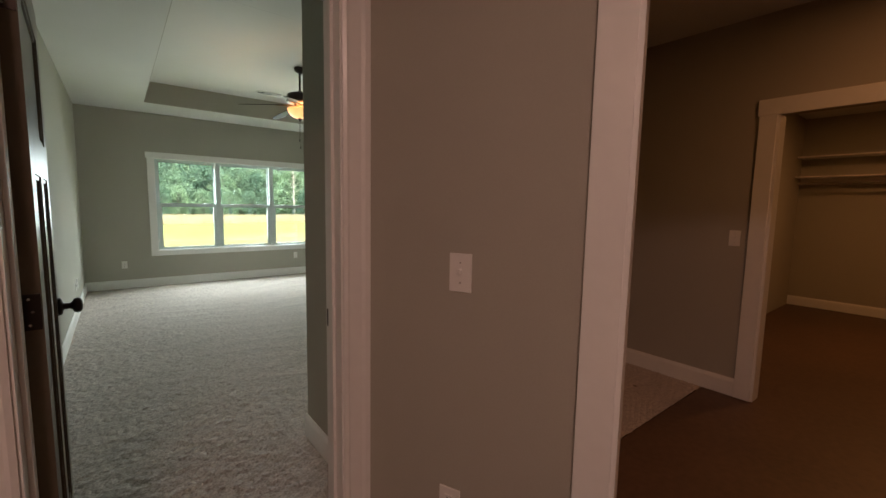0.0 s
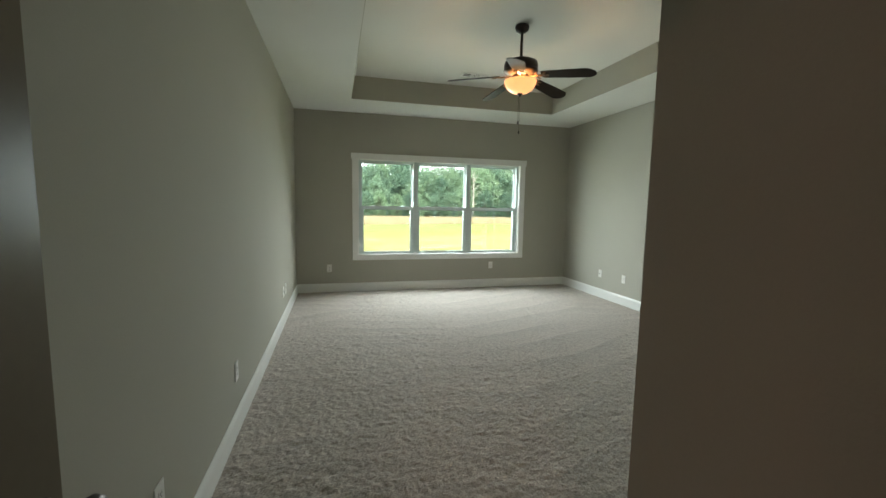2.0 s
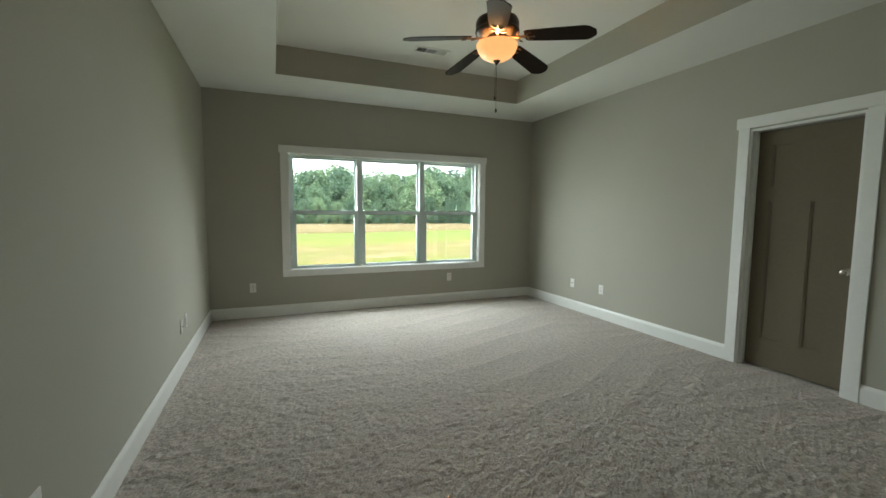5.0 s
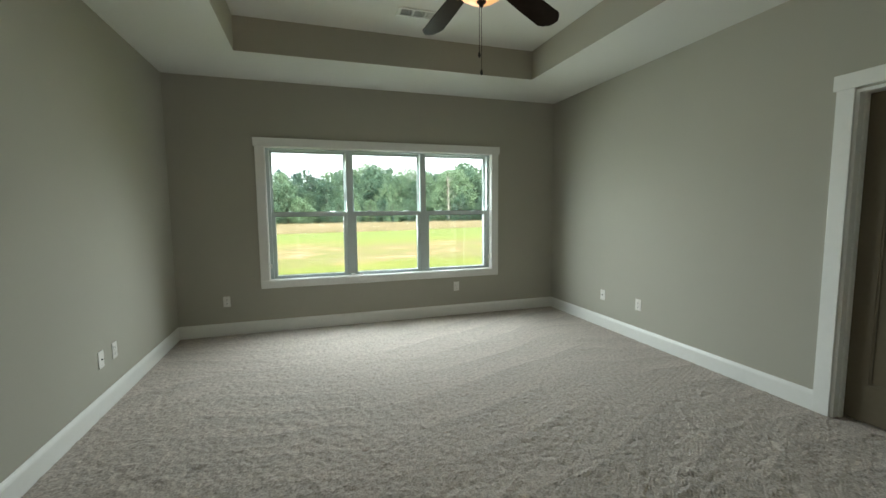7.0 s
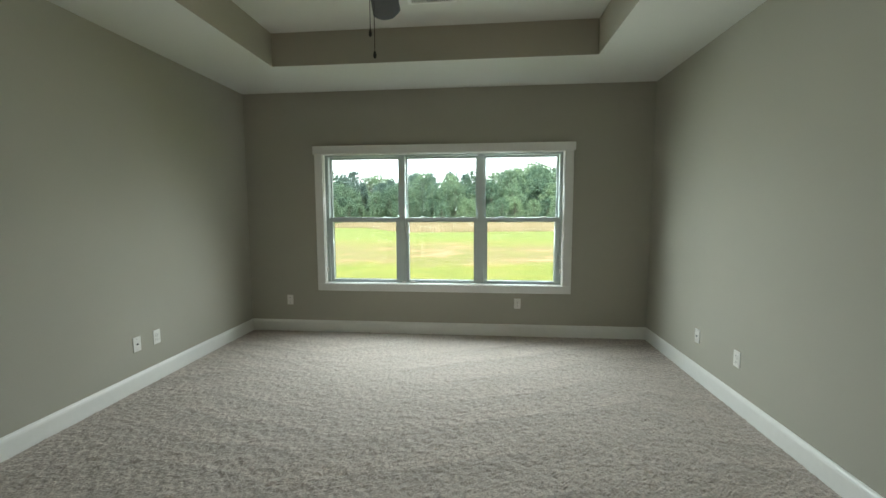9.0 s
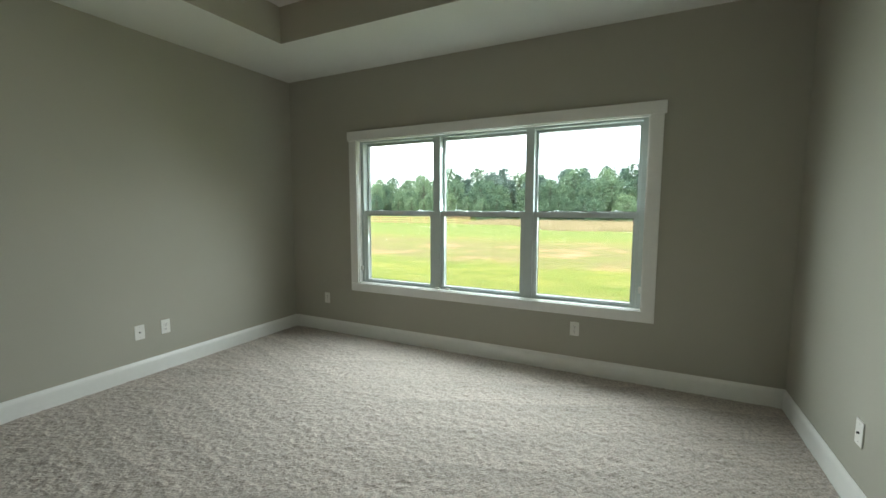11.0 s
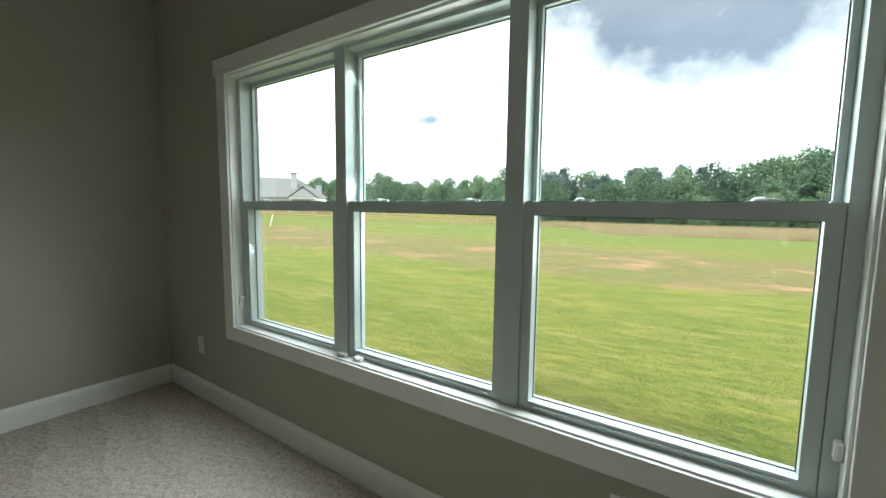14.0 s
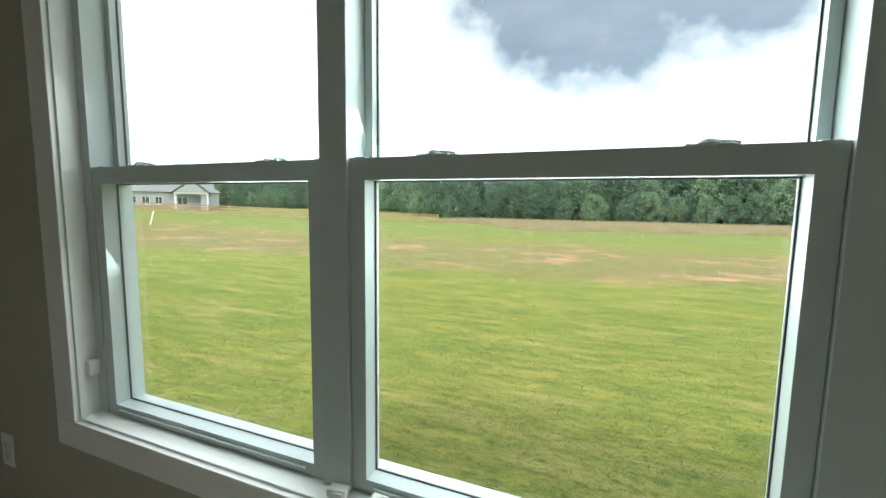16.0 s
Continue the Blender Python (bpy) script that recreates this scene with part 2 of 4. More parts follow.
    l.new(sums("ADD", clump, sums("MULTIPLY", tuft, 0.5)), bp.inputs["Height"])
    l.new(bp.outputs[0], b.inputs["Normal"])
    return m


def ground_material():
    """Mown lawn with dry streaks and patches of bare red clay."""
    m = bpy.data.materials.new("lawn")
    m.use_nodes = True
    n, l = m.node_tree.nodes, m.node_tree.links
    b = n["Principled BSDF"]
    b.inputs["Roughness"].default_value, b.inputs["Specular IOR Level"].default_value = 0.95, 0.1
    tc = n.new("ShaderNodeTexCoord")
    sep = n.new("ShaderNodeSeparateXYZ")
    l.new(tc.outputs["Object"], sep.inputs[0])

    def noise_of(scale, detail, stretch):
        mp, t = n.new("ShaderNodeMapping"), n.new("ShaderNodeTexNoise")
        mp.inputs["Scale"].default_value = stretch
        mp.inputs["Rotation"].default_value = (0, 0, radians(12))
        t.inputs["Scale"].default_value, t.inputs["Detail"].default_value, t.inputs["Roughness"].default_value = scale, detail, 0.62
        l.new(tc.outputs["Object"], mp.inputs[0])
        l.new(mp.outputs[0], t.inputs[0])
        return t.outputs[0]

    def ramp_of(value, lo, hi, a=0.0, z=1.0):
        r = n.new("ShaderNodeMapRange")
        for k, v in (("From Min", lo), ("From Max", hi), ("To Min", a), ("To Max", z)):
            r.inputs[k].default_value = v
        l.new(value, r.inputs[0])
        return r.outputs[0]

    def blend(f, a, bcol):
        x = n.new("ShaderNodeMix")
        x.data_type = "RGBA"
        l.new(f, x.inputs["Factor"])
        for k, v in (("A", a), ("B", bcol)):
            if isinstance(v, tuple):
                x.inputs[k].default_value = (*v, 1)
            else:
                l.new(v, x.inputs[k])
        return x.outputs["Result"]

    def times(a, c):
        x = n.new("ShaderNodeMath")
        x.operation = "MULTIPLY"
        l.new(a, x.inputs[0]), l.new(c, x.inputs[1])
        return x.outputs[0]

    green = blend(ramp_of(noise_of(1.1, 9, (0.4, 1.5, 1)), 0.36, 0.68), (0.120, 0.180, 0.026), (0.285, 0.262, 0.058))
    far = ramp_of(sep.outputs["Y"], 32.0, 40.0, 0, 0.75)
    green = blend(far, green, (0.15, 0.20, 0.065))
    green = blend(ramp_of(noise_of(5.0, 10, (0.45, 1.7, 1)), 0.40, 0.62, 0, 0.85), green, (0.062, 0.115, 0.016))
    green = blend(ramp_of(noise_of(1.9, 10, (0.35, 1.5, 1)), 0.54, 0.66, 0, 0.7), green, (0.30, 0.265, 0.10))
    green = blend(ramp_of(noise_of(38.0, 6, (0.7, 1.3, 1)), 0.46, 0.64, 0, 0.75), green, (0.27, 0.25, 0.09))
    green = blend(ramp_of(noise_of(17.0, 8, (0.6, 1.4, 1)), 0.52, 0.66, 0, 0.7), green, (0.045, 0.080, 0.014))
    # a band of thin turf and bare soil
    wander = n.new("ShaderNodeMath")
    wander.operation = "MULTIPLY_ADD"
    wander.inputs[1].default_value = 7.0
    l.new(noise_of(0.22, 6, (1, 1, 1)), wander.inputs[0])
    l.new(sep.outputs["Y"], wander.inputs[2])
    band = times(ramp_of(wander.outputs[0], 21.5, 23.0), ramp_of(wander.outputs[0], 39.0, 31.0))
    soil = times(band, ramp_of(noise_of(0.5, 14, (0.8, 0.7, 1)), 0.36, 0.56, 0.45, 0.95))
    soil = times(soil, ramp_of(noise_of(3.2, 8, (0.35, 1.6, 1)), 0.36, 0.58, 0.45, 1.0))
    green = blend(soil, green, (0.205, 0.158, 0.085))
    green = blend(times(band, ramp_of(noise_of(7.0, 9, (0.4, 1.5, 1)), 0.50, 0.62, 0, 0.65)), green, (0.085, 0.105, 0.03))
    clay = times(band, ramp_of(noise_of(0.45, 14, (0.8, 0.8, 1)), 0.535, 0.60, 0, 0.9))
    clay = times(clay, ramp_of(noise_of(2.6, 12, (0.5, 1.7, 1)), 0.46, 0.56, 0.0, 1.0))
    green = blend(clay, green, (0.42, 0.24, 0.14))
    l.new(green, b.inputs["Base Color"])
    bp = n.new("ShaderNodeBump")
    bp.inputs["Strength"].default_value, bp.inputs["Distance"].default_value = 0.7, 0.03
    l.new(noise_of(30.0, 8, (0.6, 1.4, 1)), bp.inputs["Height"])
    l.new(bp.outputs[0], b.inputs["Normal"])
    return m


CARPET, LAWN = carpet_material(), ground_material()


# ---- builders ----
def part(name, bm, mat, parent=None, label="", smooth=False):
    """Links a bmesh as one mesh object, under parent if there is one."""
    me = bpy.data.meshes.new(name)
    bmesh.ops.recalc_face_normals(bm, faces=bm.faces)
    bm.to_mesh(me)
    bm.free()
    me.materials.append(mat)
    if smooth:
        me.shade_smooth()
    ob = new(name, me)
    ob.parent = parent
    return tagged(ob, label)


def boxes(*dims, bevel=0.0, m=None):
    """A bmesh of boxes (x0, x1, y0, y1, z0, z1)."""
    bm = bmesh.new()
    for x0, x1, y0, y1, z0, z1 in dims:
        made = bmesh.ops.create_cube(bm, size=1)["verts"]
        for v in made:
            v.co = Vector(((x0 + x1) / 2 + v.co.x * (x1 - x0), (y0 + y1) / 2 + v.co.y * (y1 - y0), (z0 + z1) / 2 + v.co.z * (z1 - z0)))
    if bevel:
        bmesh.ops.bevel(bm, geom=bm.edges[:], offset=bevel, segments=2, affect="EDGES", profile=0.6)
    if m is not None:
        bm.transform(m)
    return bm


def lathe(profile, segments=32, m=None):
    """A bmesh turned round z from (radius, z) pairs."""
    bm = bmesh.new()
    rings = [[bm.verts.new((r * math.cos(a), r * math.sin(a), z)) for a in (2 * math.pi * k / segments for k in range(segments))] for r, z in profile]
    for a, b in zip(rings, rings[1:]):
        for k in range(segments):
            bm.faces.new((a[k], a[(k + 1) % segments], b[(k + 1) % segments], b[k]))
    bmesh.ops.remove_doubles(bm, verts=bm.verts, dist=1e-5)
    if m is not None:
        bm.transform(m)
    return bm


def prism(outline, z0, z1, m=None):
    """A bmesh that raises a plan outline from z0 to z1."""
    bm = bmesh.new()
    low, high = ([bm.verts.new((x, y, z)) for x, y in outline] for z in (z0, z1))
    bm.faces.new(low), bm.faces.new(high)
    for k in range(len(outline)):
        j = (k + 1) % len(outline)
        bm.faces.new((low[k], low[j], high[j], high[k]))
    if m is not None:
        bm.transform(m)
    return bm


def sweep(profile, a, b):
    """A bmesh of a (out, up) profile drawn from plan point a to b; out is to the left of the way."""
    a, b = Vector(a), Vector(b)
    d = (b - a).normalized()
    n = Vector((-d.y, d.x))
    bm = bmesh.new()
    ends = [[bm.verts.new((p.x + n.x * o, p.y + n.y * o, z)) for o, z in profile] for p in (a, b)]
    bm.faces.new(ends[0]), bm.faces.new(ends[1])
    for k in range(len(profile)):
        j = (k + 1) % len(profile)
        bm.faces.new((ends[0][k], ends[0][j], ends[1][j], ends[1][k]))
    return bm


def structure(name, bm, mat, label="", category=""):
    return tagged(part(name, bm, mat), label, category, kind="structure")


def base(name, m=None, label="", category="", group="", kind=""):
    ob = new(name)
    if m is not None:
        ob.matrix_world = m
    return tagged(ob, label, category, group, kind)


# ---- the shell ----
XL, XR, YB, CEILZ, TRAYZ = -0.160, 4.365, 8.442, 2.743, 3.037
PX, PY = 1.103, 2.695          # corner of the entry wall
DY0, DY1 = 1.622, 1.742        # the two faces of the entry door's wall
JX0, JX1 = 0.077, 0.833        # clear opening of the entry door
WX0, WX1, WZ0, WZ1 = 0.760, 3.453, 0.578, 2.053   # window opening
EY0, EY1, EZ = 4.435, 5.190, 2.045                # closed door's opening in the east wall
TX0, TX1, TY0, TY1 = 0.632, 3.557, 3.60, 7.617    # ceiling tray
DIAG0, DIAG1 = Vector((0.920, DY0)), Vector((1.326, DY0 - 0.914))

structure("wall_north", boxes((XL - 0.15, WX0, YB, YB + 0.17, -0.3, 3.3), (WX1, XR + 0.15, YB, YB + 0.17, -0.3, 3.3),
          (WX0, WX1, YB, YB + 0.17, -0.3, WZ0), (WX0, WX1, YB, YB + 0.17, WZ1, 3.3)), WALL, "greige painted bedroom wall with the wide window", "wall")
structure("wall_west", boxes((XL - 0.12, XL, DY1, YB, -0.02, CEILZ)), WALL, "long plain greige painted bedroom wall", "wall")
structure("wall_east", boxes((XR, XR + 0.12, 2.5, EY0, -0.02, CEILZ), (XR, XR + 0.12, EY1, YB, -0.02, CEILZ), (XR, XR + 0.12, EY0, EY1, EZ, CEILZ)),
          WALL, "greige painted bedroom wall with a closed door", "wall")
structure("wall_south", boxes((PX + 0.12, XR, PY - 0.12, PY, -0.02, CEILZ)), WALL, "greige painted wall behind the entry", "wall")
structure("wall_entry", boxes((PX, PX + 0.12, DY1, PY, -0.02, CEILZ)), WALL, "greige painted short wall beside the entry door", "wall")
structure("wall_door", boxes((-0.75, JX0 - 0.02, DY0, DY1, -0.02, CEILZ), (JX1 + 0.02, PX + 0.12, DY0, DY1, -0.02, CEILZ), (JX0 - 0.02, JX1 + 0.02, DY0, DY1, 2.06, CEILZ)),
          WALL, "greige painted wall round the entry door", "wall")
tray = boxes((XL, TX0, PY, YB, CEILZ, 3.3), (TX1, XR, PY, YB, CEILZ, 3.3), (TX0, TX1, TY1, YB, CEILZ, 3.3), (TX0, TX1, PY, TY0, CEILZ, 3.3), (XL, PX, DY1, PY, CEILZ, 3.3))
structure("ceiling_border", tray, CEIL, "white painted flat ceiling border round the tray", "ceiling")
structure("ceiling_tray", boxes((TX0, TX1, TY0, TY1, TRAYZ, 3.3)), CEIL, "white painted raised tray ceiling", "ceiling")
for d in ((TX0, TX0 + 0.004, TY0, TY1), (TX1 - 0.004, TX1, TY0, TY1), (TX0 + 0.004, TX1 - 0.004, TY1 - 0.004, TY1), (TX0 + 0.004, TX1 - 0.004, TY0, TY0 + 0.004)):
    structure("tray_riser", boxes((*d, CEILZ + 0.001, TRAYZ)), WALL, "greige painted upright side of the ceiling tray", "ceiling trim")


def carpet():
    """The pile as a fine uneven sheet with brushed tracks."""
    step = 0.011
    nx, ny = int((XR - XL + 0.04) / step), int((YB - 1.55 + 0.02) / step)
    xs, ys = np.linspace(XL - 0.02, XR + 0.02, nx), np.linspace(1.55, YB + 0.02, ny)
    gx, gy = np.meshgrid(xs, ys)
    rng = np.random.default_rng(4)
    gz = rng.normal(0, 0.0008, gx.shape)
    for rounds, height in ((2, 0.0016), (9, 0.0014)):
        soft = rng.normal(0, 1, gx.shape)
        for _ in range(rounds):
            soft = (soft + np.roll(soft, 1, 0) + np.roll(soft, -1, 0) + np.roll(soft, 1, 1) + np.roll(soft, -1, 1)) / 5
        gz += soft / soft.std() * height
    verts = np.stack([gx, gy, np.clip(gz, -0.010, 0.010)], -1).reshape(-1, 3)
    k = (np.arange(ny - 1)[:, None] * nx + np.arange(nx - 1)[None]).reshape(-1)
    faces = np.stack([k, k + 1, k + nx + 1, k + nx], -1)
    me = bpy.data.meshes.new("floor")
    me.from_pydata(verts.tolist(), [], faces.tolist())
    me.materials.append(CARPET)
    return tagged(new("floor", me), "beige cut-pile carpet with vacuum tracks", "carpet", kind="structure")


carpet()
structure("threshold_carpet", boxes((XR + 0.018, XR + 0.3, EY0, EY1, -0.01, 0.001)), CARPET, "beige carpet running under the closed door", "carpet")
structure("floor_slab", boxes((-0.8, 8.6, -2.4, 1.55, -0.2, -0.006), (3.85, 8.6, 1.55, 2.1, -0.2, -0.006), (XL - 0.1, 1.1, 1.55, 2.5, -0.2, -0.012), (XL - 0.1, XR + 1.4, 2.5, YB, -0.2, -0.012)), BATHFLOOR, "dark brown plank floor beyond the entry", "floor")

# unseen walls and ceiling, added so no daylight shows under the closed door
structure("light_block_wall", boxes((XR + 1.2, XR + 1.3, 3.6, 6.0, -0.02, CEILZ), (XR + 0.12, XR + 1.2, 3.6, 3.7, -0.02, CEILZ), (XR + 0.12, XR + 1.2, 5.9, 6.0, -0.02, CEILZ)), WALL, "unseen wall added behind the closed door to block daylight", "wall")
structure("light_block_ceiling", boxes((XR + 0.12, XR + 1.3, 3.6, 6.0, CEILZ, 2.85)), CEIL, "unseen ceiling added behind the closed door to block daylight", "ceiling")
BASE_PROFILE = [(0.0, 0.0), (0.014, 0.0), (0.014, 0.105), (0.011, 0.118), (0.006, 0.128), (0.004, 0.136), (0.0, 0.136)]
CW = 0.092                      # casing width


def baseboard(a, b, label="white painted baseboard along the wall"):
    structure("baseboard", sweep(BASE_PROFILE, a, b), TRIM, label, "baseboard")


baseboard((XR, YB), (XL, YB))
baseboard((XL, YB - 0.014), (XL, DY1))
baseboard((XR, EY1 + CW), (XR, YB - 0.014))
baseboard((XR, PY), (XR, EY0 - CW))
baseboard((PX, PY), (XR - 0.014, PY))
baseboard((PX, DY1 + 0.02), (PX, PY + 0.014))

# ---- hall, bath passage and closet beyond the entry ----
ddir = (DIAG1 - DIAG0).normalized()
dback = Vector((-ddir.y, ddir.x))
if dback.y < 0:
    dback = -dback


def diag(s0, s1, z0, z1, d0=0.0, d1=0.115):
    a, b = DIAG0 + ddir * s0, DIAG0 + ddir * s1
    return [tuple(a + dback * d0), tuple(b + dback * d0), tuple(b + dback * d1), tuple(a + dback * d1)], z0, z1


structure("wall_diagonal", prism(*diag(0, 0.80, -0.02, CEILZ)), WALL, "greige painted angled hall wall with a switch", "wall")
structure("wall_diagonal_head", prism(*diag(0.80, 1.78, 2.06, CEILZ)), WALL, "greige painted wall over the passage opening", "wall")
structure("wall_diagonal_end", prism(*diag(1.78, 2.1, -0.02, CEILZ)), WALL, "greige painted angled wall past the opening", "wall")
dj = base("door_frame_1", None, "white painted casing round the passage opening", "door frame", kind="structure")
part("casing", prism(*diag(0.712, 0.803, 0, 2.15, -0.018, 0.0)), TRIM, dj)
part("jamb", prism(*diag(0.798, 0.816, 0, 2.06, -0.006, 0.12)), TRIM, dj)
part("jamb", prism(*diag(1.762, 1.78, 0, 2.06, -0.006, 0.12)), TRIM, dj)
end = DIAG0 + ddir * 2.1
structure("wall_hall_east", boxes((end.x, end.x + 0.1, -2.3, end.y, -0.02, CEILZ)), WALL, "greige painted hall wall", "wall")
structure("wall_hall_west", boxes((-0.85, -0.75, -2.3, DY1, -0.02, CEILZ)), WALL, "greige painted hall wall", "wall")
structure("wall_hall_south", boxes((-0.85, 8.6, -2.4, -2.3, -0.02, CEILZ)), WALL, "greige painted hall end wall", "wall")
structure("ceiling_hall", boxes((-0.85, 8.6, -2.4, DY1, CEILZ, 2.85), (PX + 0.12, 8.6, DY1, PY - 0.12, CEILZ, 2.85)), CEIL, "white painted hall ceiling", "ceiling")
BX, BY1 = 3.85, 1.235           # the bath's far wall and the edge of the closet's opening
structure("wall_bath_east", boxes((BX, BX + 0.12, BY1, PY - 0.12, -0.02, CEILZ), (BX, BX + 0.12, -2.3, 0.02, -0.02, CEILZ), (BX, BX + 0.12, 0.02, BY1, 2.06, CEILZ)), WALL,
          "greige painted wall with the closet opening", "wall")
structure("wall_closet_north", boxes((BX + 0.12, 8.6, 1.95, 2.05, -0.02, CEILZ)), WALL, "greige painted closet wall", "wall")
structure("wall_closet_east", boxes((8.25, 8.35, -2.3, 1.95, -0.02, CEILZ)), WALL, "greige painted closet back wall", "wall")
structure("bath_floor_strip", boxes((1.1, BX, DY1 - 0.142, PY - 0.12, -0.2, -0.006)), BATHFLOOR, "dark brown plank floor", "floor")
cf = base("door_frame_2", None, "white painted casing round the closet opening", "door frame", kind="structure")
part("casing", boxes((BX - 0.02, BX, BY1, BY1 + 0.1, 0, 2.05), bevel=0.003), TRIM, cf)
part("head_casing", boxes((BX - 0.022, BX, -0.10, BY1 + 0.11, 2.05, 2.16), bevel=0.003), TRIM, cf)
part("casing", boxes((BX - 0.02, BX, -0.08, 0.02, 0, 2.05), bevel=0.003), TRIM, cf)
part("jamb", boxes((BX - 0.004, BX + 0.124, BY1 - 0.018, BY1, 0, 2.05)), TRIM, cf)
baseboard((BX, BY1 + 0.1), (BX, PY - 0.12))
baseboard((8.25, -2.3), (8.25, 1.95))
shelf = base("closet_shelf", pose(8.25, 0.8, 0), "white closet shelf with a hanging rail and cleats", "shelf")
part("board", boxes((-0.32, 0, -1.9, 1.14, 2.16, 2.18)), SHELF, shelf)
part("board", boxes((-0.32, 0, -1.9, 1.14, 1.88, 1.90)), SHELF, shelf)
part("cleat", boxes((-0.02, 0, -1.9, 1.14, 1.79, 1.88)), SHELF, shelf)
part("rail", lathe([(0, -1.5), (0.016, -1.5), (0.016, 1.5), (0, 1.5)], 12, pose(-0.27, -0.38, 1.80, 90)), STEEL, shelf)


# ---- doors ----
def door_leaf(parent, w, h, t=0.035):
    """A three-panel leaf: a wide panel over two tall ones. x across, y through, z up, hinge at x = 0."""
    st, top, mid, bot, mull = 0.115, 0.115, 0.115, 0.24, 0.10
    z1, z2 = h * 0.708, h * 0.708 + mid
    cx = w / 2
    rails = boxes((0, st, 0, t, 0, h), (w - st, w, 0, t, 0, h), (st, w - st, 0, t, 0, bot), (st, w - st, 0, t, z1, z2), (st, w - st, 0, t, h - top, h),
                  (cx - mull / 2, cx + mull / 2, 0, t, bot, z1))
    leaf = part("leaf", rails, DOORP, parent)
    for x0, x1, a, b in ((st, cx - mull / 2, bot, z1), (cx + mull / 2, w - st, bot, z1), (st, w - st, z2, h - top)):
        part("panel", boxes((x0, x1, 0.010, t - 0.010, a, b)), DOORP, leaf)
        for y0, y1 in ((0.004, 0.010), (t - 0.010, t - 0.004)):
            lip = boxes((x0, x0 + 0.012, y0, y1, a, b), (x1 - 0.012, x1, y0, y1, a, b), (x0 + 0.012, x1 - 0.012, y0, y1, a, a + 0.012), (x0 + 0.012, x1 - 0.012, y0, y1, b - 0.012, b))
            part("moulding", lip, DOORP, leaf)
    return leaf


def knob_set(parent, x, z, t, mat):
    for side, y in ((180, 0.0), (0, t)):
        turn = pose(x, y, z, -90 if side == 0 else 90)
        k = part("knob", lathe([(0, 0.004), (0.033, 0.004), (0.033, 0.008), (0.028, 0.013), (0.013, 0.016), (0.011, 0.034), (0.015, 0.040), (0.026, 0.046), (0.0295, 0.056), (0.026, 0.066), (0.016, 0.071), (0, 0.072)], 28, turn),
                 mat, parent, smooth=True)
        part("rose", lathe([(0, 0.0), (0.034, 0.0), (0.034, 0.004), (0, 0.0045)], 28, turn), mat, k)


door = base("door_1", pose(JX0 + 0.004, DY1 + 0.006, 0.012, 0, 0, 93.2) @ pose(0.004, -0.035, 0), "open taupe three-panel door with bronze knob and hinges", "door", kind="structure")
LEAFW = 0.785
door_leaf(door, LEAFW, 2.03)
knob_set(door, LEAFW - 0.06, 0.965, 0.035, BRONZE)
for hz in (0.22, 1.10, 1.84):
    hg = part("hinge", boxes((-0.003, 0.0, 0.002, 0.034, hz - 0.0445, hz + 0.0445), (-0.038, -0.004, 0.0355, 0.038, hz - 0.0445, hz + 0.0445), bevel=0.001), BRONZE, door)
    part("pin", lathe([(0, hz - 0.048), (0.006, hz - 0.048), (0.006, hz + 0.048), (0, hz + 0.048)], 12, pose(-0.004, 0.041, 0)), BRONZE, hg)
    for sz in (-0.032, 0.0, 0.032):
        part("screw", lathe([(0, 0), (0.004, 0), (0.003, 0.0012), (0, 0.0012)], 10, pose(-0.003, 0.018 + (0.006 if sz else 0), hz + sz, 0, -90)), NICKEL, hg)
fr1 = base("door_frame_3", None, "white painted jambs and casing of the entry door", "door frame", kind="structure")
CASING = [(0.0, 0.0), (0.0, 0.010), (0.012, 0.016), (0.020, 0.013), (0.060, 0.017), (0.072, 0.022), (CW, 0.022), (CW, 0.0)]


def upright_casing(x, sx, y, sy, z1, parent):
    bm = prism([(x + sx * a, y + sy * b) for a, b in CASING], 0, z1)
    part("casing", bm, TRIM, parent)


for y, sy in ((DY0, -1), (DY1, 1)):
    upright_casing(JX0 - 0.006, -1, y, sy, 2.055, fr1)
    upright_casing(JX1 + 0.006, 1, y, sy, 2.055, fr1)
    part("head_casing", boxes((JX0 - 0.006 - CW, JX1 + 0.006 + CW, min(y, y + sy * 0.022), max(y, y + sy * 0.022), 2.055, 2.155), bevel=0.003), TRIM, fr1)
for x0, x1 in ((JX0 - 0.02, JX0), (JX1, JX1 + 0.02)):
    part("jamb", boxes((x0, x1, DY0 - 0.002, DY1 + 0.002, 0, 2.06)), TRIM, fr1)
part("jamb", boxes((JX0, JX1, DY0 - 0.002, DY1 + 0.002, 2.045, 2.06)), TRIM, fr1)
for x0, x1 in ((JX0, JX0 + 0.011), (JX1 - 0.011, JX1)):
    part("stop", boxes((x0, x1, DY1 - 0.075, DY1 - 0.04, 0, 2.045), bevel=0.002), TRIM, fr1)
strike = part("strike_plate", boxes((JX1 - 0.0015, JX1, DY1 - 0.034, DY1 - 0.006, 0.96, 1.02)), BRONZE, fr1)
part("strike_hole", boxes((JX1 - 0.002, JX1 - 0.001, DY1 - 0.027, DY1 - 0.013, 0.975, 1.005)), DARK, strike)


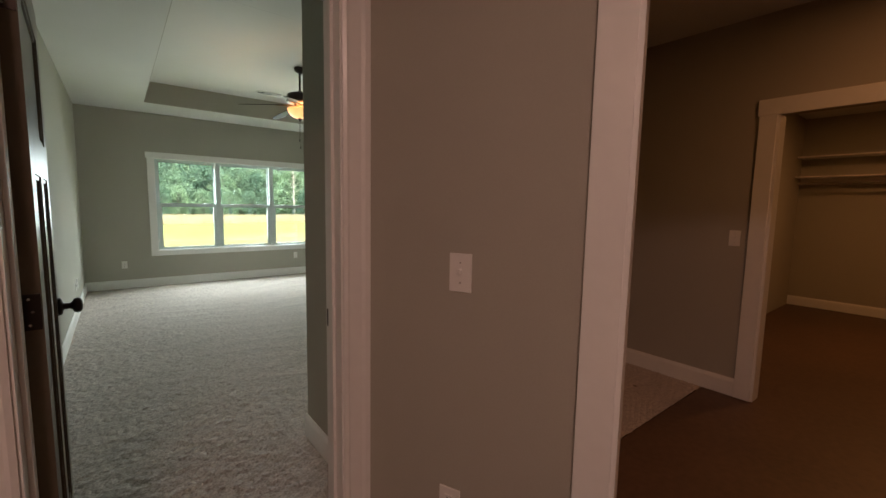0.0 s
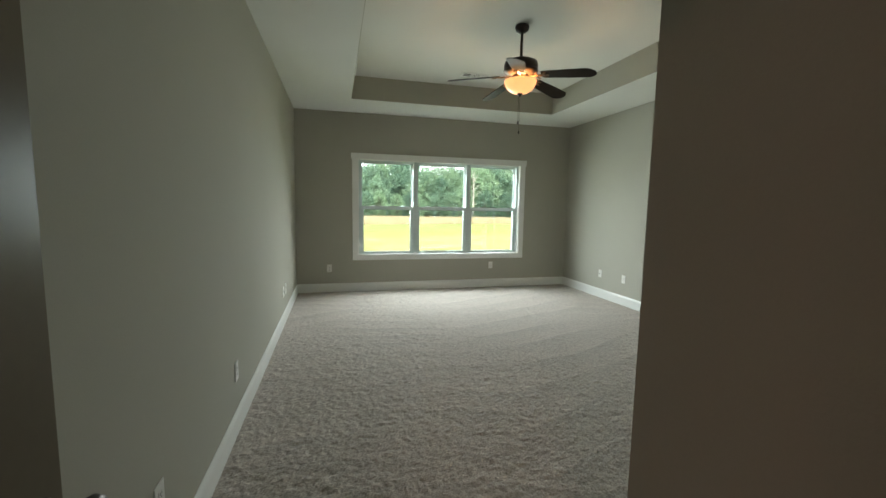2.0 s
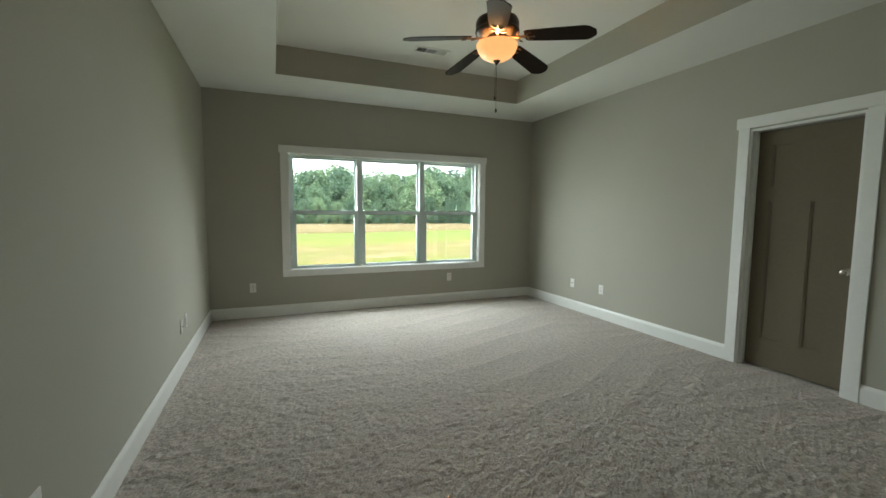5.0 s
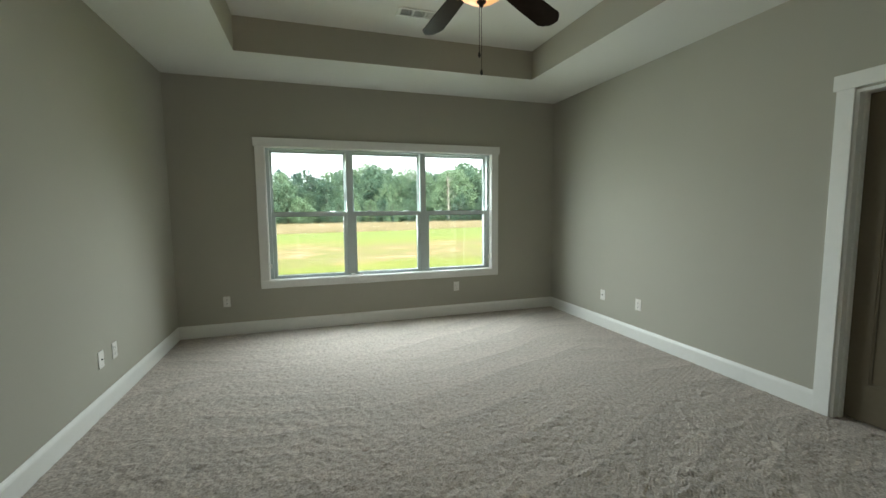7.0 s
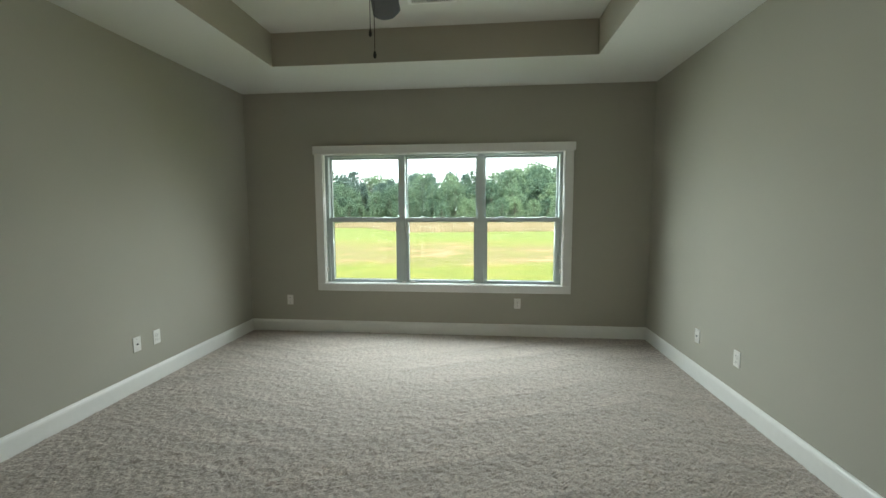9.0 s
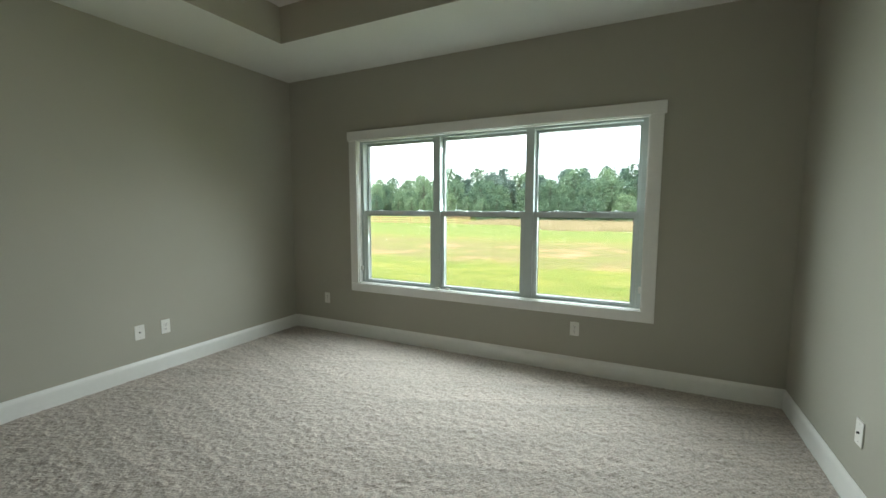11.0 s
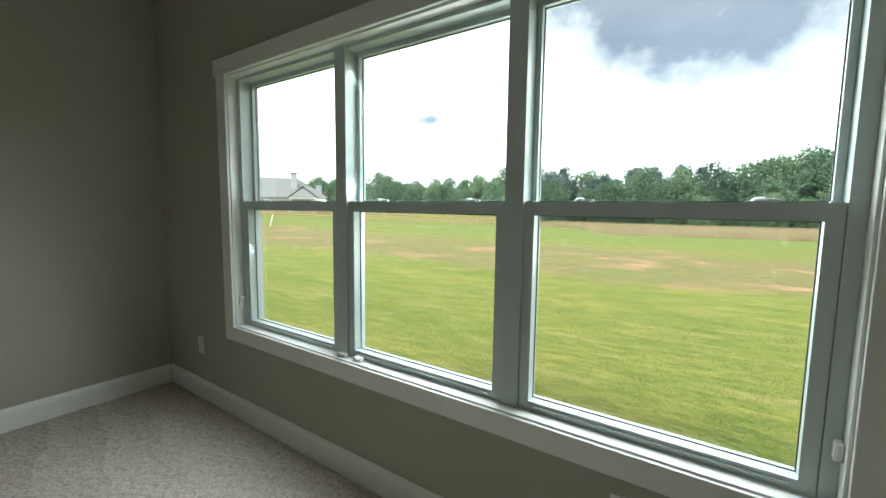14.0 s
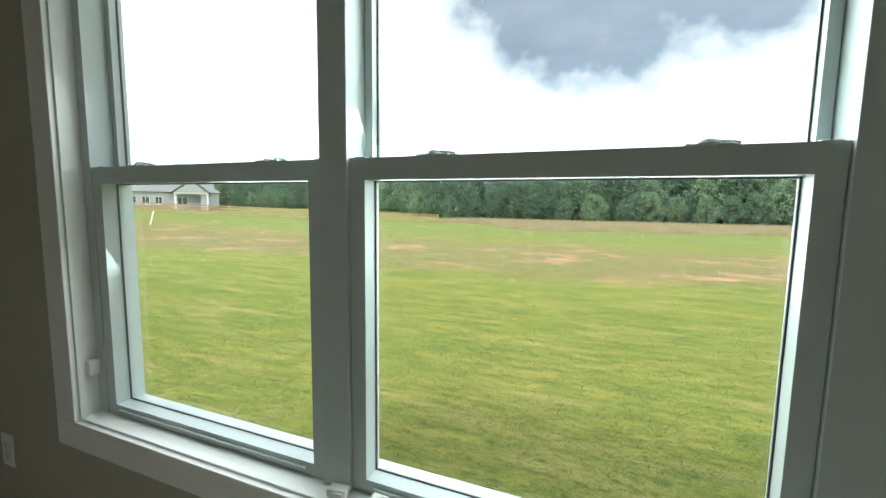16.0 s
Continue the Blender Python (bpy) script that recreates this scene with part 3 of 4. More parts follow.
def craftsman_casing(parent, axis, face, out, a0, a1, z1, z0=0.0, bottom=False):
    """Flat side casings under a taller head with small ears; axis 'x' or 'y' is the way along the wall."""
    def plank(u0, u1, za, zb, d):
        lo, hi = min(face, face + out * d), max(face, face + out * d)
        return boxes((u0, u1, lo, hi, za, zb) if axis == "x" else (lo, hi, u0, u1, za, zb), bevel=0.003)
    part("casing", plank(a0 - CW, a0, z0, z1, 0.018), TRIM, parent)
    part("casing", plank(a1, a1 + CW, z0, z1, 0.018), TRIM, parent)
    part("head_casing", plank(a0 - CW - 0.016, a1 + CW + 0.016, z1, z1 + 0.092, 0.024), TRIM, parent)
    if bottom:
        part("apron_casing", plank(a0 - CW, a1 + CW, z0 - 0.085, z0, 0.018), TRIM, parent)


fr2 = base("door_frame_4", None, "white painted craftsman casing of the closed door", "door frame", kind="structure")
craftsman_casing(fr2, "y", XR, -1, EY0, EY1, EZ + 0.012)
for y0, y1 in ((EY0, EY0 + 0.018), (EY1 - 0.018, EY1)):
    part("jamb", boxes((XR - 0.003, XR + 0.12, y0, y1, 0, EZ)), TRIM, fr2)
part("jamb", boxes((XR - 0.003, XR + 0.12, EY0 + 0.018, EY1 - 0.018, EZ - 0.018, EZ)), TRIM, fr2)
for y0, y1 in ((EY0 + 0.018, EY0 + 0.029), (EY1 - 0.029, EY1 - 0.018)):
    part("stop", boxes((XR + 0.045, XR + 0.078, y0, y1, 0, EZ - 0.018)), TRIM, fr2)
door2 = base("door_2", pose(XR + 0.115, EY1 - 0.021, 0.014, 0, 0, -90), "closed taupe three-panel door with a satin knob", "door", kind="structure")
LW2 = EY1 - EY0 - 0.042
door_leaf(door2, LW2, 2.008)
door2.matrix_world = pose(XR + 0.080, EY1 - 0.021, 0.014, 0, 0, -90)
knob_set(door2, LW2 - 0.045, 0.89, 0.035, NICKEL)


# ---- the window ----
win = base("window_1", None, "white triple double-hung window with craftsman casing", "window", kind="structure")
craftsman_casing(win, "x", YB, -1, WX0, WX1, WZ1, WZ0, bottom=True)
for d in ((WX0, WX0 + 0.008, YB - 0.004, YB + 0.10, WZ0, WZ1), (WX1 - 0.008, WX1, YB - 0.004, YB + 0.10, WZ0, WZ1),
          (WX0 + 0.008, WX1 - 0.008, YB - 0.004, YB + 0.10, WZ1 - 0.008, WZ1), (WX0 + 0.008, WX1 - 0.008, YB - 0.004, YB + 0.10, WZ0, WZ0 + 0.008)):
    part("jamb_liner", boxes(d, bevel=0.002), TRIM, win)
UW = (WX1 - WX0 - 0.016) / 3
FZ0, FZ1, MEET = WZ0 + 0.008, WZ1 - 0.008, 1.314


def window_unit(x0):
    x1 = x0 + UW
    y0, y1 = YB + 0.048, YB + 0.160
    fw = 0.035
    part("window_frame", boxes((x0, x0 + fw, y0, y1, FZ0, FZ1), (x1 - fw, x1, y0, y1, FZ0, FZ1), (x0 + fw, x1 - fw, y0, y1, FZ1 - 0.017, FZ1),
         (x0 + fw, x1 - fw, y0 + 0.006, y1, FZ0, FZ0 + 0.013)), VINYL, win)
    a, b = x0 + fw + 0.0015, x1 - fw - 0.0015
    # the lower sash runs in the inner track, the upper one behind it
    for nm, ya, yb, za, zb, st, tr_, br in (("lower_sash", y0 + 0.004, y0 + 0.060, FZ0 + 0.014, MEET + 0.022, 0.037, 0.046, 0.020), ("upper_sash", y0 + 0.066, y0 + 0.102, MEET - 0.022, FZ1 - 0.018, 0.018, 0.021, 0.046)):
        ga, gb, gc, gd = a + st, b - st, za + br, zb - tr_
        bm = boxes((a, ga, ya, yb, za, zb), (gb, b, ya, yb, za, zb), (ga, gb, ya, yb, gd, zb), (ga, gb, ya, yb, za, gc))
        s = part(nm, bm, VINYL, win)
        yg = yb - 0.012
        part("gasket", boxes((ga, ga + 0.003, yg - 0.004, yg, gc, gd), (gb - 0.003, gb, yg - 0.004, yg, gc, gd),
             (ga + 0.003, gb - 0.003, yg - 0.004, yg, gc, gc + 0.003), (ga + 0.003, gb - 0.003, yg - 0.004, yg, gd - 0.003, gd)), GASKET, s, "thin grey glazing gasket")
        g = part("pane", boxes((ga, gb, yg, yg + 0.003, gc, gd)), PANE, s)
        g.visible_shadow = False
        if nm == "lower_sash":
            part("finger_lip", boxes((ga + 0.02, gb - 0.02, ya - 0.007, ya, za + 0.001, za + 0.008), bevel=0.002), VINYL, s)
            for tx in (a + 0.016, b - 0.016):
                part("tilt_latch", boxes((tx - 0.013, tx + 0.013, ya + 0.012, ya + 0.030, zb, zb + 0.004), bevel=0.0015), VINYL, s)
    for lx in (x0 + 0.222, x0 + 0.690):
        lk = part("sash_lock", lathe([(0, 0), (0.019, 0), (0.019, 0.005), (0.015, 0.011), (0.008, 0.014), (0, 0.0145)], 20, pose(lx, y0 + 0.028, MEET + 0.022)), VINYL, win)
        part("keeper", boxes((lx - 0.034, lx + 0.034, y0 + 0.012, y0 + 0.046, MEET + 0.0225, MEET + 0.0265), bevel=0.001), VINYL, lk)
        part("lever", boxes((-0.004, 0.044, -0.006, 0.006, 0.001, 0.008), bevel=0.002, m=pose(lx, y0 + 0.024, MEET + 0.0265, 0, 5, 12)), VINYL, lk)


for k in (1, 2):
    xm = WX0 + 0.008 + k * UW
    part("mullion_cover", boxes((xm - 0.0355, xm + 0.0355, YB + 0.042, YB + 0.0475, FZ0, FZ1), bevel=0.0012), VINYL, win)
for k in range(3):
    window_unit(WX0 + 0.008 + k * UW)


def vent_stop(m, label):
    st = base("window_stop", m, label, "window hardware", group="white window stops")
    part("body", boxes((-0.024, 0.024, -0.014, 0.014, 0, 0.018), bevel=0.004), PLASTIC, st)
    part("tab", boxes((-0.006, 0.018, -0.018, -0.0135, 0.003, 0.014), bevel=0.002), PLASTIC, st)


vent_stop(pose(1.677, YB + 0.026, WZ0 + 0.0085, 0, 0, 8), "small white plastic clip lying on the window sill")
vent_stop(pose(1.782, YB + 0.030, WZ0 + 0.0085, 0, 0, -4), "small white plastic window stop standing on the sill")
vent_stop(Matrix(((0, 0, 1, WX0 + 0.0085), (0, -1, 0, YB + 0.031), (1, 0, 0, 0.735), (0, 0, 0, 1))), "small white plastic window stop on the side jamb")
vent_stop(Matrix(((0, 0, -1, WX1 - 0.0085), (0, 1, 0, YB + 0.031), (1, 0, 0, 0.735), (0, 0, 0, 1))), "small white plastic window stop on the side jamb")


# ---- plates on the walls ----
def wall_plate(m, kind, w=0.072, h=0.116):
    """A cover plate; local y points out of the wall."""
    text = {"duplex": "white duplex outlet plate low on the wall", "coax": "white cable jack plate low on the wall", "one": "white single toggle switch plate on the angled wall",
            "two": "white double toggle switch plate beside the entry door", "dark": "white switch plate beside the closet opening"}[kind]
    cat = "outlet" if kind in ("duplex", "coax") else "light switch"
    p = base("wall_outlet" if cat == "outlet" else "light_switch", m, text, cat, group="white wall plates")
    part("cover", boxes((-w / 2, w / 2, 0, 0.006, -h / 2, h / 2), bevel=0.0025), PLASTIC, p)
    if kind == "duplex":
        for z in (-0.021, 0.021):
            r = part("receptacle", boxes((-0.017, 0.017, 0.005, 0.0085, z - 0.014, z + 0.014), bevel=0.002), PLASTIC, p)
            for x in (-0.007, 0.005):
                part("slot", boxes((x, x + 0.0022, 0.0082, 0.0089, z - 0.002, z + 0.008)), DARK, r)
            part("ground_hole", lathe([(0, 0), (0.0026, 0), (0.0026, 0.0006), (0, 0.0006)], 10, pose(0, 0.0084, z - 0.008, -90)), DARK, r)
        part("screw", lathe([(0, 0), (0.003, 0), (0.002, 0.001), (0, 0.001)], 10, pose(0, 0.006, 0, -90)), STEEL, p)
    elif kind == "coax":
        part("jack", lathe([(0, 0), (0.0065, 0), (0.0055, 0.002), (0.0045, 0.008), (0, 0.008)], 14, pose(0, 0.006, 0, -90)), DARK, p)
        for z in (-0.042, 0.042):
            part("screw", lathe([(0, 0), (0.003, 0), (0.002, 0.001), (0, 0.001)], 10, pose(0, 0.006, z, -90)), STEEL, p)
    else:
        for x in ((-0.023, 0.023) if kind == "two" else (0.0,)):
            part("toggle", boxes((x - 0.005, x + 0.005, 0.005, 0.018, -0.002, 0.012), bevel=0.0015), PLASTIC, p)
            for z in (-0.030, 0.030):
                part("screw", lathe([(0, 0), (0.003, 0), (0.002, 0.001), (0, 0.001)], 10, pose(x, 0.006, z, -90)), STEEL, p)


wall_plate(pose(0.316, YB, 0.374, 0, 0, 180), "duplex")
wall_plate(pose(2.967, YB, 0.374, 0, 0, 180), "duplex")
wall_plate(pose(XL, 6.785, 0.368, 0, 0, -90), "coax")
wall_plate(pose(XL, 6.985, 0.368, 0, 0, -90), "duplex")
wall_plate(pose(XL, 4.511, 0.368, 0, 0, -90), "duplex")
wall_plate(pose(XL, 3.40, 0.368, 0, 0, -90), "duplex")
wall_plate(pose(XR, 6.842, 0.370, 0, 0, 90), "duplex")
wall_plate(pose(XR, 7.378, 0.370, 0, 0, 90), "coax")
wall_plate(pose(PX, 2.03, 1.178, 0, 0, 90), "two", 0.116, 0.116)
sw = DIAG0 + ddir * 0.36
wall_plate(pose(sw.x, sw.y, 1.19, 0, 0, math.degrees(math.atan2(ddir.y, ddir.x)) + 180), "one")
sw = DIAG0 + ddir * 0.34
wall_plate(pose(sw.x, sw.y, 0.44, 0, 0, math.degrees(math.atan2(ddir.y, ddir.x)) + 180), "duplex")
wall_plate(pose(BX, 1.42, 1.19, 0, 0, 90), "dark")


# ---- ceiling vent ----
vent = base("ceiling_vent", pose(2.177, 7.13, TRAYZ), "white steel ceiling air register with louvres", "air vent")
part("frame", boxes((-0.19, 0.19, -0.075, -0.055, -0.008, 0), (-0.19, 0.19, 0.055, 0.075, -0.008, 0), (-0.19, -0.165, -0.055, 0.055, -0.008, 0), (0.165, 0.19, -0.055, 0.055, -0.008, 0),
     (-0.060, -0.050, -0.055, 0.055, -0.008, 0), (0.050, 0.060, -0.055, 0.055, -0.008, 0)), TRIM, vent)
part("backing", boxes((-0.165, 0.165, -0.055, 0.055, -0.0012, -0.0004)), DARK, vent)
for c, tilt in ((-0.1125, 40), (0.0, 10), (0.1125, -40)):
    for k in range(7):
        part("slat", boxes((-0.0012, 0.0012, -0.054, 0.054, -0.009, 0.002), m=pose(c - 0.045 + 0.015 * k, 0, -0.005, 0, tilt)), TRIM, vent)


# ---- ceiling fan ----
fan = base("ceiling_fan", pose(2.112, 5.612, 0), "dark bronze five-blade ceiling fan with lit amber bowl light", "ceiling fan")
part("canopy", lathe([(0, 3.037), (0.062, 3.037), (0.066, 3.02), (0.058, 2.992), (0.03, 2.972), (0.016, 2.966), (0, 2.966)], 32), BRONZE, fan, smooth=True)
part("downrod", lathe([(0, 2.70), (0.0125, 2.70), (0.0125, 2.975), (0, 2.975)], 16), BRONZE, fan, smooth=True)
part("yoke_cover", lathe([(0, 2.765), (0.02, 2.765), (0.032, 2.745), (0.036, 2.725), (0, 2.725)], 24), BRONZE, fan, smooth=True)
motor = part("motor", lathe([(0, 2.732), (0.05, 2.731), (0.118, 2.726), (0.148, 2.712), (0.157, 2.69), (0.157, 2.655), (0.152, 2.64), (0.160, 2.634), (0.158, 2.622), (0.138, 2.606), (0.09, 2.594), (0, 2.594)], 48), BRONZE, fan, smooth=True)
for k in range(36):
    part("vent_rib", boxes((0.088, 0.146, -0.003, 0.003, 0, 0.012), bevel=0.001, m=pose(0, 0, 2.588, 0, 0, 10 * k) @ pose(0, 0, 0, 0, -12, 0)), LIT_BRONZE, motor)
part("switch_housing", lathe([(0, 2.594), (0.072, 2.594), (0.074, 2.575), (0.060, 2.556), (0.03, 2.55), (0, 2.55)], 32), LIT_BRONZE, fan, smooth=True)
bowl = part("bowl", lathe([(0.146, 2.546), (0.150, 2.541), (0.148, 2.525), (0.136, 2.492), (0.112, 2.461), (0.078, 2.440), (0.04, 2.430), (0.012, 2.428), (0.012, 2.433), (0.039, 2.435), (0.075, 2.445), (0.108, 2.466), (0.131, 2.496), (0.142, 2.527), (0.144, 2.541), (0.146, 2.546)], 48), GLOBE, fan, "glowing amber frosted glass bowl", smooth=True)
part("finial", lathe([(0, 2.436), (0.027, 2.433), (0.025, 2.424), (0.012, 2.414), (0.008, 2.402), (0, 2.400)], 24), BRONZE, fan, smooth=True)
for dx, dy, zz in ((-0.012, 0.0, 2.17), (0.004, 0.008, 2.085)):
    ch = part("pull_chain", lathe([(0, zz), (0.0016, zz), (0.0016, 2.41), (0, 2.41)], 6, pose(dx, dy, 0)), BRONZE, fan)
    part("fob", lathe([(0, zz - 0.024), (0.006, zz - 0.020), (0.0075, zz - 0.008), (0.004, zz + 0.006), (0, zz + 0.008)], 12, pose(dx, dy, 0)), DARK, ch)


def ring_bar(bm, cx, cy, r, a0, a1, w=0.0045, z0=-0.012, z1=-0.004, n=8):
    """Adds a curved bar of scrollwork to bm."""
    rows = []
    for k in range(n + 1):
        a = radians(a0 + (a1 - a0) * k / n)
        rows.append([bm.verts.new((cx + q * math.cos(a), cy + q * math.sin(a), z)) for q, z in ((r - w, z0), (r + w, z0), (r + w, z1), (r - w, z1))])
    for p, q in zip(rows, rows[1:]):
        for k in range(4):
            bm.faces.new((p[k], p[(k + 1) % 4], q[(k + 1) % 4], q[k]))
    bm.faces.new(rows[0]), bm.faces.new(rows[-1])


BLADE_OUT = [(0.205, -0.050), (0.225, -0.060), (0.42, -0.070), (0.625, -0.077), (0.655, -0.062), (0.688, -0.030), (0.692, 0.0), (0.688, 0.030), (0.655, 0.062), (0.625, 0.077), (0.42, 0.070), (0.225, 0.060), (0.205, 0.050)]
for k in range(5):
    turn = pose(0, 0, 0, 0, 0, 241.4 + 72 * k) @ pose(0, 0, 2.597, 0, 6.5) @ pose(0, 0, 0, -12)
    bm = prism(BLADE_OUT, -0.003, 0.003)
    bmesh.ops.bevel(bm, geom=[e for e in bm.edges if abs(e.verts[0].co.z - e.verts[1].co.z) < 1e-6], offset=0.0015, segments=1, affect="EDGES")
    bm.transform(turn)
    bl = part("blade", bm, BLADE, fan, "dark walnut fan blade")
    arm = boxes((0.10, 0.17, -0.010, 0.010, -0.013, -0.004), (0.165, 0.275, -0.007, 0.007, -0.011, -0.0035))
    ring_bar(arm, 0.185, 0.030, 0.028, 100, 330)
    ring_bar(arm, 0.185, -0.030, 0.028, -100, -330)
    ring_bar(arm, 0.245, 0.020, 0.020, 60, 300)
    ring_bar(arm, 0.245, -0.020, 0.020, -60, -300)
    arm.transform(turn)
    part("blade_arm", arm, LIT_BRONZE, bl)


# ---- outdoors ----
def ground_z(x, y):
    fall = -0.35 - 0.02 * (min(max(y, 8.0), 58.0) - 8.0)
    rise = 0.0326 * max(0.0, -22.0 - x) * min(1.0, max(0.0, (y - 8) / 30.0))
    return fall + min(rise, 1.6) + 0.05 * noise.noise((x * 0.13, y * 0.2, 0))


def terrain():
    """One sheet of ground, fine near the house and coarse far off."""
    def steps(lo, hi, mid, n):
        u = np.linspace(-1, 1, n)
        v = np.sign(u) * np.abs(u) ** 2.2
        return np.where(v < 0, mid + v * (mid - lo), mid + v * (hi - mid))
    xs, ys = steps(-700, 700, 2, 121), steps(-400, 900, 12, 141)
    verts = [(x, y, ground_z(x, y) if y > YB + 0.17 else -0.42) for y in ys for x in xs]
    nx = len(xs)
    faces = [(j * nx + i, j * nx + i + 1, (j + 1) * nx + i + 1, (j + 1) * nx + i) for j in range(len(ys) - 1) for i in range(nx - 1)]
    me = bpy.data.meshes.new("ground")
    me.from_pydata(verts, [], faces)
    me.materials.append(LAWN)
    me.shade_smooth()
    tagged(new("ground", me), "mown green lawn with dry streaks and bare clay patches", "lawn", kind="structure")


terrain()


def blades_of(name, label, category, mat, places, height, width, seed, lean=0.35):
    rng = random.Random(seed)
    verts, faces = [], []
    for x, y in places:
        z = ground_z(x, y) - 0.01
        a, h, w = rng.uniform(0, 6.28), height * rng.uniform(0.55, 1.1), width * rng.uniform(0.6, 1.2)
        dx, dy = math.cos(a) * w, math.sin(a) * w
        b = rng.uniform(0, 6.28)
        k = len(verts)
        verts += [(x - dx, y - dy, z), (x + dx, y + dy, z), (x + math.cos(b) * h * lean, y + math.sin(b) * h * lean, z + h)]
        faces.append((k, k + 1, k + 2))
    me = bpy.data.meshes.new(name)
    me.from_pydata(verts, [], faces)
    me.materials.append(mat)
    return tagged(new(name, me), label, category, kind="stuff")


rng = random.Random(8)
places = []
while len(places) < 115000:
    x, y = rng.uniform(-24, 95), rng.uniform(50, 84)
    edge_y = 53 + 0.30 * x + 1.2 * noise.noise((x * 0.2, 3, 0)) if x > -6 else 51.2 - (x + 6) * 1.6
    if y > min(edge_y, 66):
        places.append((x, y))
blades_of("tall_grass", "strip of dry tan tall grass before the woods", "tall grass", TALLGRASS, places, 0.62, 0.020, 3)
places = []
while len(places) < 210000:
    hd, d = radians(rng.uniform(-80, 48)), 1.2 + 14.0 * rng.random() ** 0.9
    x, y = 2.4 + d * math.sin(hd), 7.6 + d * math.cos(hd)
    if y > YB + 0.3 and rng.random() > (d / 15.5) ** 2:
        places.append((x, y))
blades_of("grass", "short green lawn grass blades near the house", "grass", BLADES, places, 0.035, 0.004, 5, 1.1)


def tree_mesh(kind, h, seed):
    """Trunk with limbs, and a crown of loose leaf clumps; returns two bmeshes."""
    r = random.Random(seed)
    trunk = bmesh.new()

    def limb(p, q, r0, r1, seg=7):
        d = (q - p)
        m = Matrix.Translation((p + q) / 2) @ d.to_track_quat("Z", "Y").to_matrix().to_4x4()
        bmesh.ops.create_cone(trunk, cap_ends=True, segments=seg, radius1=r0, radius2=r1, depth=d.length, matrix=m)
    top = Vector((r.uniform(-0.3, 0.3), r.uniform(-0.3, 0.3), h * 0.86))
    limb(Vector((0, 0, -0.5)), top, h * 0.018, h * 0.005)
    verts, faces, centres = [], [], []
    low = {"broad": 0.05, "pine": 0.30, "cypress": 0.04, "bare": 0.3}[kind]
    count = {"broad": 42, "pine": 26, "cypress": 22, "bare": 16}[kind]
    wide = {"broad": 0.37, "pine": 0.21, "cypress": 0.10, "bare": 0.16}[kind]
    for k in range(count):
        f = low + (1 - low) * (k + 0.5) / count
        a = k * 2.4 + r.uniform(-0.5, 0.5)
        spread = h * wide * (math.sin(math.pi * min(0.97, max(0.12, (f - low) / (1 - low) * 0.8 + 0.2))) ** 0.7) * r.uniform(0.55, 1.15)
        c = Vector((math.cos(a) * spread, math.sin(a) * spread, h * f * 0.97))
        limb(Vector((0, 0, h * f * 0.80)), c, h * 0.006, h * 0.002, 5)
        centres.append((c, h * (r.uniform(0.075, 0.125) if kind == "broad" else r.uniform(0.05, 0.09))))
    for c, s in (() if kind == "bare" else centres):
        for _ in range(112):
            d = Vector((r.gauss(0, 1), r.gauss(0, 1), r.gauss(0, 0.75)))
            d = d.normalized() * s * (0.45 + 0.75 * r.random() ** 0.6)
            p = c + d
            u = Vector((r.gauss(0, 1), r.gauss(0, 1), r.gauss(0, 0.6))).normalized()
            w = u.cross(Vector((r.gauss(0, 1), r.gauss(0, 1), r.gauss(0, 1)))).normalized()
            q = h * r.uniform(0.010, 0.024)
            k = len(verts)
            verts += [p - u * q, p + w * q * 0.7, p + u * q, p - w * q * 0.6 + u * q * 0.2]
            faces.append((k, k + 1, k + 2, k + 3))
    return trunk, verts, faces


def make_tree(kind, h, seed, label):
    trunk, verts, faces = tree_mesh(kind, h, seed)
    ob = base("tree" if kind == "broad" else "pine_tree", pose(0, -900, 0), label, "tree", group="trees along the field")
    part("trunk", trunk, BARK, ob)
    me = bpy.data.meshes.new("crown")
    me.from_pydata([tuple(v) for v in verts], [], faces)
    me.materials.append(LEAF if kind == "broad" else NEEDLE)
    crown = new("crown", me)
    crown.parent = ob
    return ob


protos = [make_tree("broad", 10, 11, "leafy green broadleaf tree at the field's edge"), make_tree("broad", 10, 12, "leafy green broadleaf tree at the field's edge"),
          make_tree("broad", 10, 13, "leafy green broadleaf tree at the field's edge"), make_tree("pine", 10, 14, "tall dark pine with a bare lower trunk"),
          make_tree("pine", 10, 15, "tall dark pine with a bare lower trunk")]
EYE_X, EYE_Y = 2.4, 7.0


def put_tree(k, heading, dist, h, r):
    x, y = EYE_X + dist * math.sin(radians(heading)), EYE_Y + dist * math.cos(radians(heading))
    s = h / 10
    m = pose(x, y, ground_z(x, y) - 0.1, 0, 0, r.uniform(0, 360))
    if protos[k]["label"] and not protos[k].get("used"):
        ob = protos[k]
        ob["used"] = 1
        ob.matrix_basis = m @ Matrix.Diagonal((s, s, s, 1))
        return
    ob = copy_thing(protos[k], m)
    ob.matrix_basis = m @ Matrix.Diagonal((s, s, s, 1))


def tree_height(heading):
    """Height of the wood's edge along the view from the window."""
    if heading > 2:
        return 11.5 + min(2.2, (heading - 2) * 0.12)
    if heading > -26:
        return 10.8
    return 8.6


